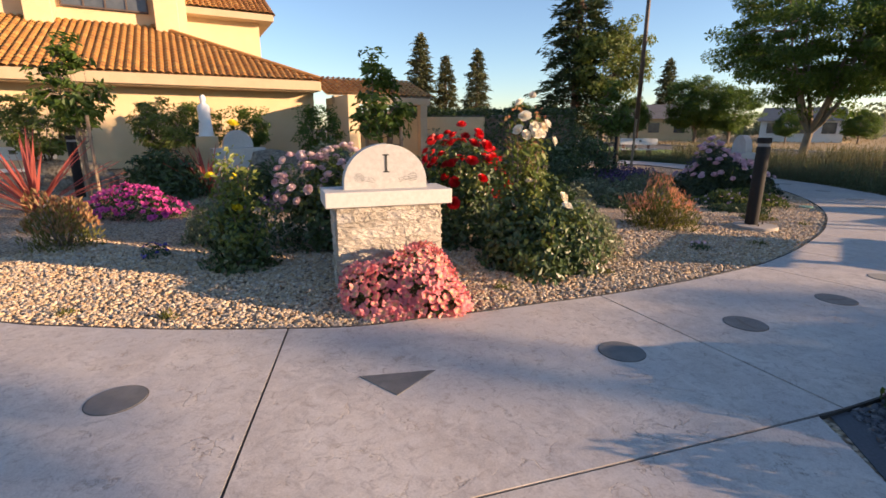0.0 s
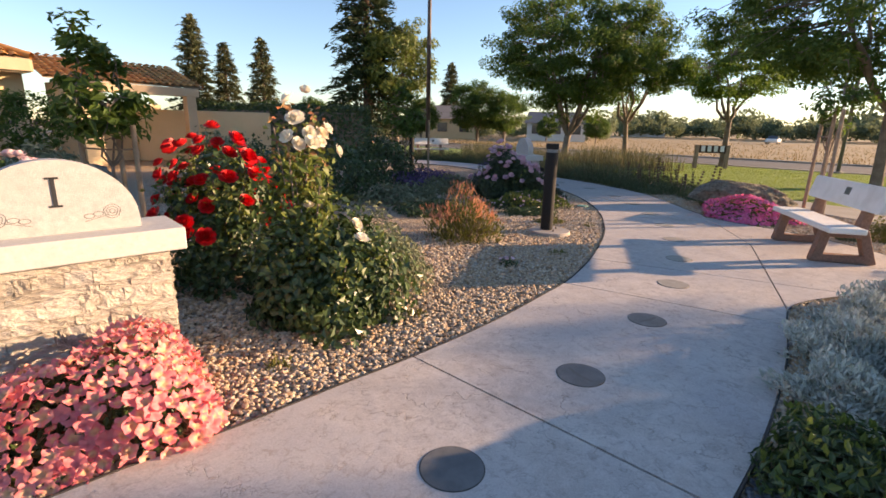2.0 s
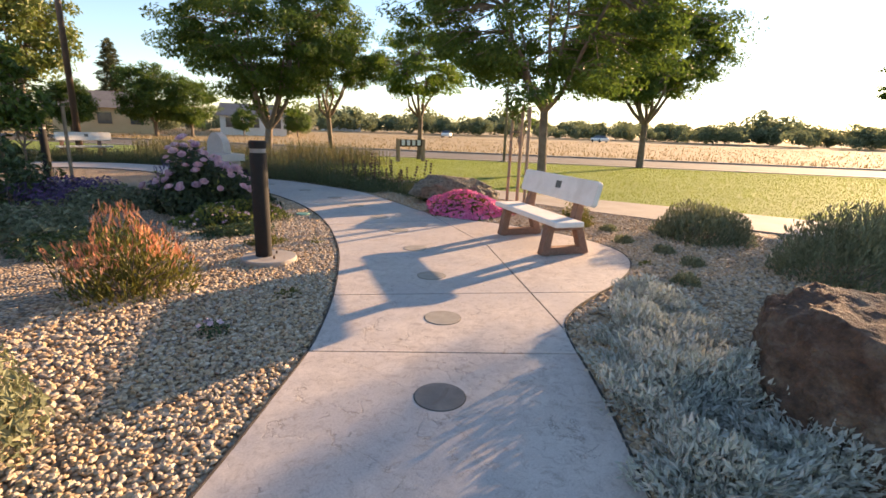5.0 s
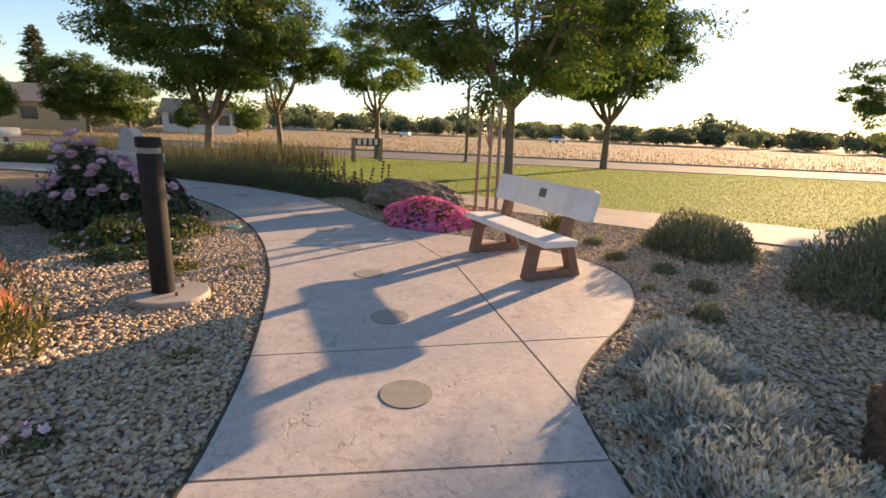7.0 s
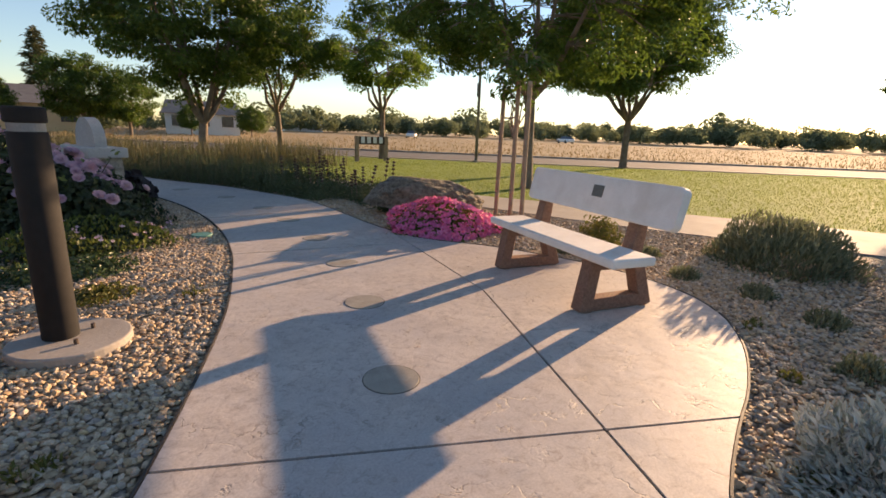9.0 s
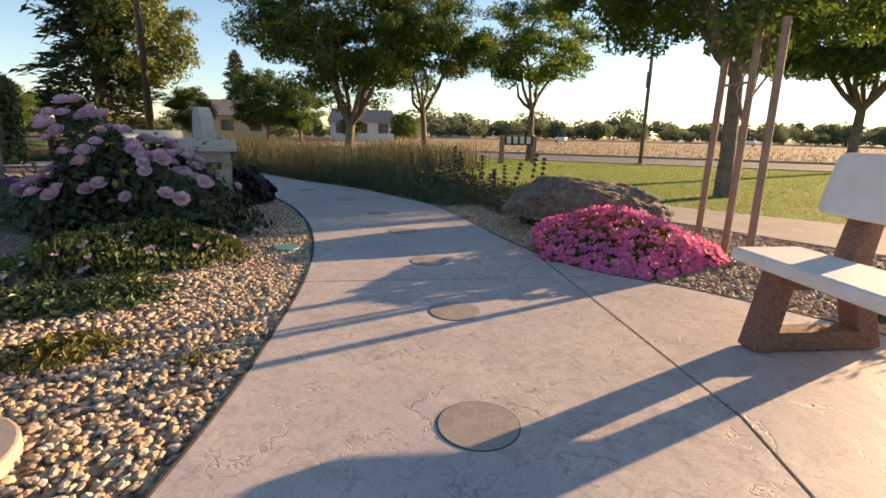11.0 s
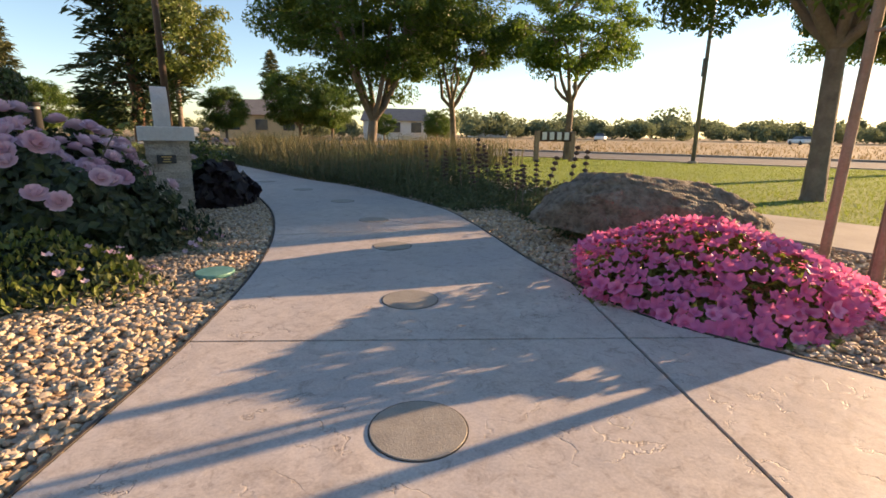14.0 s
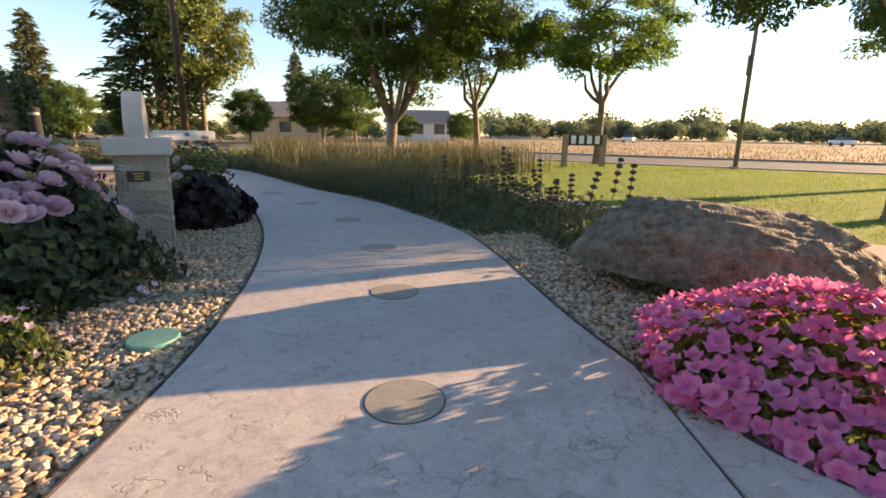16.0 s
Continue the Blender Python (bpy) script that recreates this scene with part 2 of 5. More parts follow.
L_SILVER = island("silver_leaf", [(0.44, 0.46, 0.40), (0.58, 0.59, 0.53), (0.32, 0.35, 0.28)], 0.85, 0.15)
L_GREY = island("grey_green_leaf", [(0.13, 0.15, 0.08), (0.19, 0.21, 0.12), (0.25, 0.26, 0.16)], 0.8, 0.25)
L_CON = island("conifer_needle", [(0.020, 0.040, 0.014), (0.035, 0.060, 0.020), (0.05, 0.075, 0.026)], 0.7, 0.15)
L_CON2 = island("tawny_conifer_needle", [(0.07, 0.085, 0.03), (0.10, 0.105, 0.04), (0.05, 0.065, 0.025)], 0.7, 0.15)
L_BLACK = island("dark_purple_leaf", [(0.014, 0.007, 0.009), (0.025, 0.012, 0.015), (0.018, 0.014, 0.013)], 0.6, 0.1)
L_RED = island("red_sword_leaf", [(0.30, 0.055, 0.045), (0.42, 0.10, 0.08), (0.24, 0.05, 0.04)], 0.5, 0.35)
L_HEATH = island("heath_leaf", [(0.16, 0.15, 0.03), (0.12, 0.13, 0.03), (0.20, 0.17, 0.04)], 0.7, 0.35)
L_ORANGE = island("orange_tip", [(0.60, 0.25, 0.14), (0.66, 0.34, 0.19), (0.52, 0.18, 0.13)], 0.7, 0.4)
L_STRAW = island("straw_blade", [(0.11, 0.112, 0.055), (0.17, 0.15, 0.08), (0.08, 0.10, 0.045)], 0.85, 0.3)
L_GRASS = island("grass_blade", [(0.17, 0.235, 0.04), (0.21, 0.275, 0.05), (0.25, 0.31, 0.07)], 0.7, 0.5)
L_SALVIA = island("salvia_leaf", [(0.07, 0.10, 0.045), (0.11, 0.14, 0.06), (0.14, 0.155, 0.08)], 0.8, 0.25)
L_LAV = island("lavender_spike", [(0.10, 0.06, 0.16), (0.15, 0.09, 0.22), (0.09, 0.08, 0.10)], 0.8, 0.2)
F_PINK = island("petunia_petal", [(0.84, 0.20, 0.42), (0.88, 0.28, 0.50), (0.82, 0.17, 0.37), (0.90, 0.34, 0.55)], 0.6, 0.35, per_object=True, eye=(0.74, 0.12, 0.30))
F_MAG = island("magenta_petal", [(0.66, 0.06, 0.26), (0.74, 0.10, 0.34), (0.55, 0.05, 0.28)], 0.6, 0.3, per_object=True, eye=(0.40, 0.02, 0.20))
F_CORAL = island("coral_petal", [(0.78, 0.19, 0.21), (0.84, 0.28, 0.27), (0.70, 0.14, 0.17), (0.86, 0.40, 0.33)], 0.6, 0.3, per_object=True, eye=(0.80, 0.50, 0.25))
F_RED = island("red_rose_petal", [(0.60, 0.008, 0.012), (0.70, 0.015, 0.018), (0.50, 0.005, 0.010)], 0.5, 0.25, per_object=True)
F_WHITE = island("cream_rose_petal", [(0.80, 0.74, 0.60), (0.84, 0.80, 0.70), (0.72, 0.60, 0.42)], 0.6, 0.3, per_object=True)
F_BLUSH = island("blush_rose_petal", [(0.66, 0.48, 0.50), (0.74, 0.58, 0.58), (0.60, 0.38, 0.42)], 0.6, 0.3, per_object=True)
F_LILAC = island("lilac_rose_petal", [(0.74, 0.48, 0.56), (0.80, 0.58, 0.64), (0.68, 0.42, 0.52)], 0.6, 0.3, per_object=True)
F_YELLOW = island("yellow_rose_petal", [(0.78, 0.60, 0.03), (0.82, 0.66, 0.06)], 0.6, 0.3, per_object=True)
F_BLUE = island("blue_pansy_petal", [(0.06, 0.04, 0.28), (0.12, 0.08, 0.36)], 0.6, 0.2, per_object=True)
F_EYE = surface("flower_eye", (0.75, 0.45, 0.10), (0.8, 0.6, 0.2), 30, 0.7, 0, 90)

# ---- mesh helpers ----


def mesh_np(name, verts, faces, mat, smooth=False):
    """One mesh from arrays: verts (n,3), faces (m,3 or 4)."""
    verts, faces = np.asarray(verts, dtype=np.float32), np.asarray(faces, dtype=np.int32)
    me = bpy.data.meshes.new(name)
    k = faces.shape[1]
    me.vertices.add(len(verts))
    me.vertices.foreach_set("co", verts.ravel())
    me.loops.add(len(faces) * k)
    me.loops.foreach_set("vertex_index", faces.ravel())
    me.polygons.add(len(faces))
    me.polygons.foreach_set("loop_start", np.arange(len(faces), dtype=np.int32) * k)
    me.polygons.foreach_set("loop_total", np.full(len(faces), k, dtype=np.int32))
    me.polygons.foreach_set("use_smooth", np.full(len(faces), smooth))
    me.update(calc_edges=True)
    me.materials.append(mat)
    return me


def mesh_bm(name, bm, mat, smooth=False):
    me = bpy.data.meshes.new(name)
    bmesh.ops.recalc_face_normals(bm, faces=bm.faces)
    bm.to_mesh(me)
    bm.free()
    me.materials.append(mat)
    if smooth:
        me.polygons.foreach_set("use_smooth", np.full(len(me.polygons), True))
    return me


def part(name, me, parent, label="", m=None):
    """Links a mesh as one part under a thing or a part."""
    ob = new(name, me)
    ob.parent = parent
    if m is not None:
        ob.matrix_basis = m
    if label:
        ob["label"] = label
    return ob


def thing(name, label, category, at=(0, 0, 0), rz=0.0, group="", kind=""):
    ob = new(name)
    ob.empty_display_size = 0.2
    ob.matrix_basis = pose(at[0], at[1], at[2], 0, 0, rz)
    return tagged(ob, label, category, group, kind)


def solid(name, me, label, category, kind="", m=None):
    ob = new(name, me)
    if m is not None:
        ob.matrix_basis = m
    return tagged(ob, label, category, "", kind)


def box_bm(sx, sy, sz, c=(0, 0, 0), bevel=0.0, seg=2, bm=None):
    own = bm is None
    bm = bmesh.new() if own else bm
    r = bmesh.ops.create_cube(bm, size=1.0)
    for v in r["verts"]:
        v.co = Vector((v.co.x * sx + c[0], v.co.y * sy + c[1], v.co.z * sz + c[2]))
    if bevel:
        es = list({e for v in r["verts"] for e in v.link_edges})
        bmesh.ops.bevel(bm, geom=es, offset=bevel, segments=seg, affect="EDGES", profile=0.5)
    return bm


def cyl_bm(r, h, z0=0.0, n=28, bevel=0.0, r2=None):
    bm = bmesh.new()
    bmesh.ops.create_cone(bm, cap_ends=True, segments=n, radius1=r, radius2=r if r2 is None else r2, depth=h)
    for v in bm.verts:
        v.co.z += z0 + h / 2
    if bevel:
        es = [e for e in bm.edges if abs(e.verts[0].co.z - e.verts[1].co.z) < 1e-5]
        bmesh.ops.bevel(bm, geom=es, offset=bevel, segments=2, affect="EDGES", profile=0.5)
    return bm


def prism(pts, z0, z1, bevel=0.0):
    """An upright solid over a plan outline."""
    bm = bmesh.new()
    vs = [bm.verts.new((x, y, z1)) for x, y in pts]
    f = bm.faces.new(vs)
    r = bmesh.ops.extrude_face_region(bm, geom=[f])
    for v in r["geom"]:
        if isinstance(v, bmesh.types.BMVert):
            v.co.z = z0
    if bevel:
        es = [e for e in bm.edges if abs(e.verts[0].co.z - z1) < 1e-5 and abs(e.verts[1].co.z - z1) < 1e-5]
        bmesh.ops.bevel(bm, geom=es, offset=bevel, segments=2, affect="EDGES", profile=0.5)
    return bm


class Tubes:
    """Tapered tubes gathered into one mesh."""

    def __init__(self, sides=6):
        self.v, self.f, self.n, self.k = [], [], 0, sides

    def add(self, pts, radii):
        pts = [Vector(p) for p in pts]
        ring = []
        for i, p in enumerate(pts):
            d = (pts[min(i + 1, len(pts) - 1)] - pts[max(i - 1, 0)]).normalized()
            a = d.orthogonal().normalized() if i == 0 else (ring_a - d * ring_a.dot(d)).normalized()
            ring_a = a
            b = d.cross(a)
            for j in range(self.k):
                w = 2 * math.pi * j / self.k
                self.v.append(p + (a * math.cos(w) + b * math.sin(w)) * radii[i])
            if i:
                for j in range(self.k):
                    j2 = (j + 1) % self.k
                    o = self.n + (i - 1) * self.k
                    self.f.append((o + j, o + j2, o + self.k + j2, o + self.k + j))
        self.n += len(pts) * self.k

    def mesh(self, name, mat):
        return mesh_np(name, [tuple(v) for v in self.v], self.f, mat, True)


def unit(a):
    return a / np.maximum(np.linalg.norm(a, axis=1, keepdims=True), 1e-6)


def leaf_arrays(rng, P, N, size, aspect=0.5, fold=0.15, along=None):
    """Folded leaves at P facing roughly N. Returns verts and triangles."""
    n = len(P)
    size = np.broadcast_to(size, (n,))[:, None]
    N = unit(N + rng.normal(0, 0.45, (n, 3)))
    T = along if along is not None else rng.normal(0, 1, (n, 3))
    T = unit(T - N * np.sum(T * N, 1, keepdims=True))
    B = np.cross(N, T)
    v = np.empty((n, 4, 3))
    v[:, 0] = P - T * size * 0.5
    v[:, 1] = P + B * size * aspect * 0.5 + N * size * fold
    v[:, 2] = P + T * size * 0.5
    v[:, 3] = P - B * size * aspect * 0.5 + N * size * fold
    i = np.arange(n)[:, None] * 4
    f = np.concatenate([i + [0, 1, 2], i + [0, 2, 3]], 0)
    return v.reshape(-1, 3), f


def leaf_mesh(name, rng, P, N, size, mat, aspect=0.5, fold=0.15, along=None):
    v, f = leaf_arrays(rng, P, N, size, aspect, fold, along)
    return mesh_np(name, v, f, mat)


def blade_mesh(name, rng, P, h, lean, width, mat, bend=0.5):
    """Upright narrow blades from P, each of two bent pieces."""
    n = len(P)
    a = rng.uniform(0, 2 * np.pi, n)
    d = np.stack([np.cos(a), np.sin(a), np.zeros(n)], 1)
    s = np.stack([-np.sin(a), np.cos(a), np.zeros(n)], 1) * width / 2
    h = np.broadcast_to(h, (n,))[:, None]
    ln = (np.abs(rng.normal(0, 1, n))[:, None] * lean) * h
    up = np.array([[0, 0, 1.0]])
    mid = P + up * h * 0.55 + d * ln * 0.35
    tip = P + up * h * (1 - 0.25 * bend * np.minimum(1, ln / np.maximum(h, 1e-3))) + d * ln
    v = np.stack([P - s, P + s, mid + s * 0.8, mid - s * 0.8, tip], 1).reshape(-1, 3)
    i = np.arange(n)[:, None] * 5
    f = np.concatenate([i + [0, 1, 2], i + [0, 2, 3], i + [3, 2, 4]], 0)
    return mesh_np(name, v, f, mat)


# ---- plan ----
LEFT = [(-8.2, 4.6), (-6.4, 3.4), (-4.4, 2.8), (-3.2, 2.66), (-2.25, 2.66), (-1.78, 2.73), (-0.99, 2.88), (-0.14, 3.12), (0.38, 3.31), (0.76, 3.55),
        (1.21, 3.83), (1.70, 4.17), (2.21, 4.51), (2.97, 5.09), (3.65, 5.70), (3.97, 6.0), (4.29, 6.37), (4.72, 6.93), (5.25, 7.72), (5.68, 8.44),
        (6.08, 9.26), (6.38, 9.95), (6.70, 10.9), (6.93, 11.9), (7.07, 13.0), (7.10, 14.0), (7.04, 15.2), (6.84, 16.5), (6.47, 18.6), (5.8, 20.8), (4.6, 22.3), (2.5, 23.2), (-1.0, 23.6)]
RIGHT = [(3.22, 2.84), (3.59, 3.10), (3.98, 3.40), (4.37, 3.73), (4.82, 4.13), (5.22, 4.53), (5.6, 4.93), (5.84, 5.12), (6.2, 5.25), (6.73, 5.33),
         (7.21, 5.38), (7.84, 5.53), (8.38, 5.80), (8.75, 6.22), (8.93, 6.8), (8.95, 7.4), (8.86, 8.0), (8.74, 8.46), (8.56, 8.85), (8.42, 9.3),
         (8.46, 9.9), (8.56, 10.5), (8.70, 11.1), (8.88, 11.9), (9.02, 12.9), (8.92, 14.1), (8.70, 15.5), (8.15, 17.2), (7.75, 19.0), (7.2, 21.4), (6.4, 23.2), (4.8, 24.7), (2.5, 25.5), (-1.0, 25.9)]


def smooth_line(pts, step=0.14):
    """A Catmull-Rom line through plan points."""
    out = []
    p = [Vector((*a, 0)) for a in pts]
    p = [p[0] * 2 - p[1]] + p + [p[-1] * 2 - p[-2]]
    for i in range(1, len(p) - 2):
        k = max(1, int((p[i + 1] - p[i]).length / step))
        for j in range(k):
            t = j / k
            q = 0.5 * ((2 * p[i]) + (p[i + 1] - p[i - 1]) * t + (2 * p[i - 1] - 5 * p[i] + 4 * p[i + 1] - p[i + 2]) * t * t + (3 * p[i] - p[i - 1] - 3 * p[i + 1] + p[i + 2]) * t ** 3)
            out.append((q.x, q.y))
    out.append(pts[-1])
    return out


LS, RS = smooth_line(LEFT), smooth_line(RIGHT)
PATH_PLAN = LS + RS[::-1] + [(3.26, 2.37), (3.4, 0.0), (3.6, -7.0), (-11, -7.0), (-11, 5.0)]


def clip_plan(poly, a, b, side, gap=0.008):
    """The piece of an outline on one side of the line a-b, short of it by the gap."""
    ax, ay = a
    dx, dy = b[0] - ax, b[1] - ay
    ln = math.hypot(dx, dy)
    dist = lambda q: side * (dx * (q[1] - ay) - dy * (q[0] - ax)) / ln - gap
    out = []
    for i, q in enumerate(poly):
        r = poly[(i + 1) % len(poly)]
        d0, d1 = dist(q), dist(r)
        if d0 >= 0:
            out.append(q)
        if (d0 >= 0) != (d1 >= 0):
            t = d0 / (d0 - d1)
            out.append((q[0] + (r[0] - q[0]) * t, q[1] + (r[1] - q[1]) * t))
    return out


def inside(poly, X, Y):
    res = np.zeros(len(X), bool)
    px, py = np.array([p[0] for p in poly]), np.array([p[1] for p in poly])
    j = len(poly) - 1
    for i in range(len(poly)):
        c = (py[i] > Y) != (py[j] > Y)
        res ^= c & (X < (px[j] - px[i]) * (Y - py[i]) / (py[j] - py[i] + 1e-12) + px[i])
        j = i
    return res


def line_dist(line, X, Y):
    best = np.full(len(X), 1e9)
    for (x0, y0), (x1, y1) in zip(line[:-1], line[1:]):
        dx, dy = x1 - x0, y1 - y0
        t = np.clip(((X - x0) * dx + (Y - y0) * dy) / (dx * dx + dy * dy + 1e-12), 0, 1)
        best = np.minimum(best, np.hypot(X - x0 - t * dx, Y - y0 - t * dy))
    return best


# ---- ground, beds, lawn, road ----
NRM = Vector((0.81, 0.586, 0)).normalized()
ALONG = Vector((-NRM.y, NRM.x, 0))


def strip(n0, n1, a0, a1):
    return [tuple((NRM * n + ALONG * a).xy) for n, a in ((n0, a0), (n1, a0), (n1, a1), (n0, a1))]


SIDE_FAR = [(17.0, -6.4), (15.4, 0.0), (14.65, 4.0), (14.2, 6.0), (13.6, 7.9), (12.95, 9.9), (12.4, 11.6), (11.95, 13.8), (11.4, 16.6), (10.5, 19.5), (9.0, 23.5)]
SIDE_NEAR = [(14.7, -6.6), (13.1, 0.0), (12.45, 4.0), (12.1, 5.6), (11.65, 7.2), (11.35, 9.0), (11.15, 10.8), (10.9, 12.9), (10.3, 15.7), (9.3, 19.1), (7.7, 23.0)]
solid("ground", mesh_bm("ground", prism([(-900, -900), (900, -900), (900, 900), (-900, 900)], -0.6, -0.10), M_SOIL), "bare dry earth beyond the garden", "ground", "structure")
sf, sn = smooth_line(SIDE_FAR, 0.5), smooth_line(SIDE_NEAR, 0.5)
lawn_out = [tuple((NRM * 29.7 + ALONG * a).xy) for a in (60, 30, 0, -40)]
solid("lawn", mesh_bm("lawn", prism(sf + lawn_out, -0.09, -0.01), M_LAWN), "mown green lawn beside the road", "lawn", "structure")
solid("sidewalk", mesh_bm("sidewalk", prism(sf + sn[::-1], -0.09, 0.0), M_CONC2), "plain grey concrete footway along the lawn", "footway", "structure")
solid("road", mesh_bm("road", prism(strip(30.0, 38.5, -400, 400), -0.2, -0.07), M_ROAD), "two-lane grey asphalt road", "road", "structure")
for n0, nm in ((29.7, "kerb"), (38.5, "kerb")):
    solid(nm, mesh_bm("kerb", prism(strip(n0, n0 + 0.3, -300, 300), -0.2, 0.03), M_CONC2), "pale concrete road kerb", "kerb", "structure")
solid("field", mesh_bm("field", prism(strip(38.8, 900, -900, 900), -0.2, 0.0), M_FIELD), "field of dry straw-coloured grass", "field", "structure")
BED = [(-16, -6.5), (18.0, -6.5)] + sn + [(3, 24), (-16, 24)]
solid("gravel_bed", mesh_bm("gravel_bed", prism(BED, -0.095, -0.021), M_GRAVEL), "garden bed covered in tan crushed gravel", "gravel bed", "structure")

# concrete walk, cut by its joints into slabs
walk_way = thing("walkway", "curved walk of stamped pinkish-grey concrete slabs", "walkway", kind="structure")
C0, C1 = (3.97, 5.97), (5.37, 4.76)
before, after = clip_plan(PATH_PLAN, C0, C1, -1), clip_plan(PATH_PLAN, C0, C1, 1)
S0, S1 = (3.22, 2.84), (1.57, 1.81)
A0, A1 = (-0.14, 3.12), (0.53, 1.55)
B0, B1 = (2.21, 4.51), (3.36, 3.0)
slabs = []
south, north = clip_plan(before, S0, S1, 1), clip_plan(before, S0, S1, -1)
slabs.append(south)
slabs += [clip_plan(north, A0, A1, -1), clip_plan(clip_plan(north, A0, A1, 1), B0, B1, -1), clip_plan(north, B0, B1, 1)]
G0, G1, G2 = (5.73, 5.05), (7.40, 7.38), (8.37, 9.65)
D0, D1 = (4.70, 6.89), (6.82, 5.34)
E0, E1 = (6.34, 9.86), (8.17, 9.09)
K0, K1 = (6.95, 12.02), (8.80, 11.70)
west = clip_plan(clip_plan(after, G0, G1, 1), G1, G2, 1)
east = clip_plan(clip_plan(after, G0, G1, 1, -0.008), G1, G2, -1)
for half in (west, clip_plan(after, G0, G1, -1), east):
    rest = half
    for a, b in ((D0, D1), (E0, E1), (K0, K1)):
        slabs.append(clip_plan(rest, a, b, -1))
        rest = clip_plan(rest, a, b, 1)
    slabs.append(rest)
for s in slabs:
    if len(s) > 2:
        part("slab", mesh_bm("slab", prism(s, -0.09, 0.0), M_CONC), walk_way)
part("joint_filler", mesh_bm("joint_filler", prism(PATH_PLAN, -0.05, -0.011), M_EDGE), walk_way, "dark filler low in the joints")
# edging along the gravel
for ln, off in ((LS, 1), (RS, -1)):
    bm = bmesh.new()
    prev = None
    for i, (x, y) in enumerate(ln):
        a, b = ln[max(i - 1, 0)], ln[min(i + 1, len(ln) - 1)]
        t = Vector((b[0] - a[0], b[1] - a[1])).normalized()
        nx, ny = -t.y * off, t.x * off
        q = [bm.verts.new((x + nx * d, y + ny * d, z)) for d, z in ((0.004, -0.08), (0.004, 0.004), (0.016, 0.004), (0.016, -0.08))]
        if prev:
            for k in range(3):
                bm.faces.new((prev[k], prev[k + 1], q[k + 1], q[k]))
        prev = q
    solid("trim", mesh_bm("trim", bm, M_EDGE), "thin dark metal edging between walk and gravel", "edging", "structure")

# inlaid markers
DISCS = [(2.28, 3.37), (3.275, 4.13), (4.26, 4.955), (5.11, 5.84), (5.835, 6.79), (6.47, 7.83), (7.0, 8.87), (7.42, 9.98), (7.77, 11.23), (8.0, 12.44), (8.05, 13.94), (7.80, 15.45), (7.4, 16.9), (-0.53, 2.01)]
disc_me = mesh_bm("disc", cyl_bm(0.152, 0.02, -0.016, 40, 0.002), M_GRANITE_D)
pale_me = mesh_bm("disc", cyl_bm(0.152, 0.02, -0.016, 40, 0.002), M_DISC)
ring_me = mesh_bm("joint_ring", cyl_bm(0.157, 0.012, -0.0105, 40), M_EDGE)
mark_me = mesh_np("scratch", [(-0.11, 0.01, 0), (0.0, 0.035, 0), (0.10, 0.015, 0), (0.11, -0.005, 0), (0.0, 0.005, 0), (-0.1, -0.01, 0)], [(0, 5, 4), (0, 4, 1), (1, 4, 3), (1, 3, 2)], M_ENGR)
rng = np.random.default_rng(3)
for i, (x, y) in enumerate(DISCS):
    pale = 3 <= i < 13
    ob = solid("stone_disc", pale_me if pale else disc_me, "round worn tan-grey stone disc set flush in the concrete" if pale else "round dark granite disc set flush in the concrete", "inlaid disc", m=pose(x, y, 0, 0, 0, 40 * i))
    part("joint_ring", ring_me, ob, "thin dark sealant ring")
    ob["group"] = "discs along the walk"
    if i in (1, 2):
        part("engraved_mark", mark_me, ob, "worn pale engraved figure", pose(0, 0, 0.0045, 0, 0, 20 + 50 * i))
solid("stone_triangle", mesh_bm("tri", prism([(0.978, 2.452), (1.112, 2.791), (0.681, 2.593)], -0.015, 0.004), M_GRANITE_D), "dark granite triangle set flush in the concrete", "inlaid triangle")

# ---- trees ----


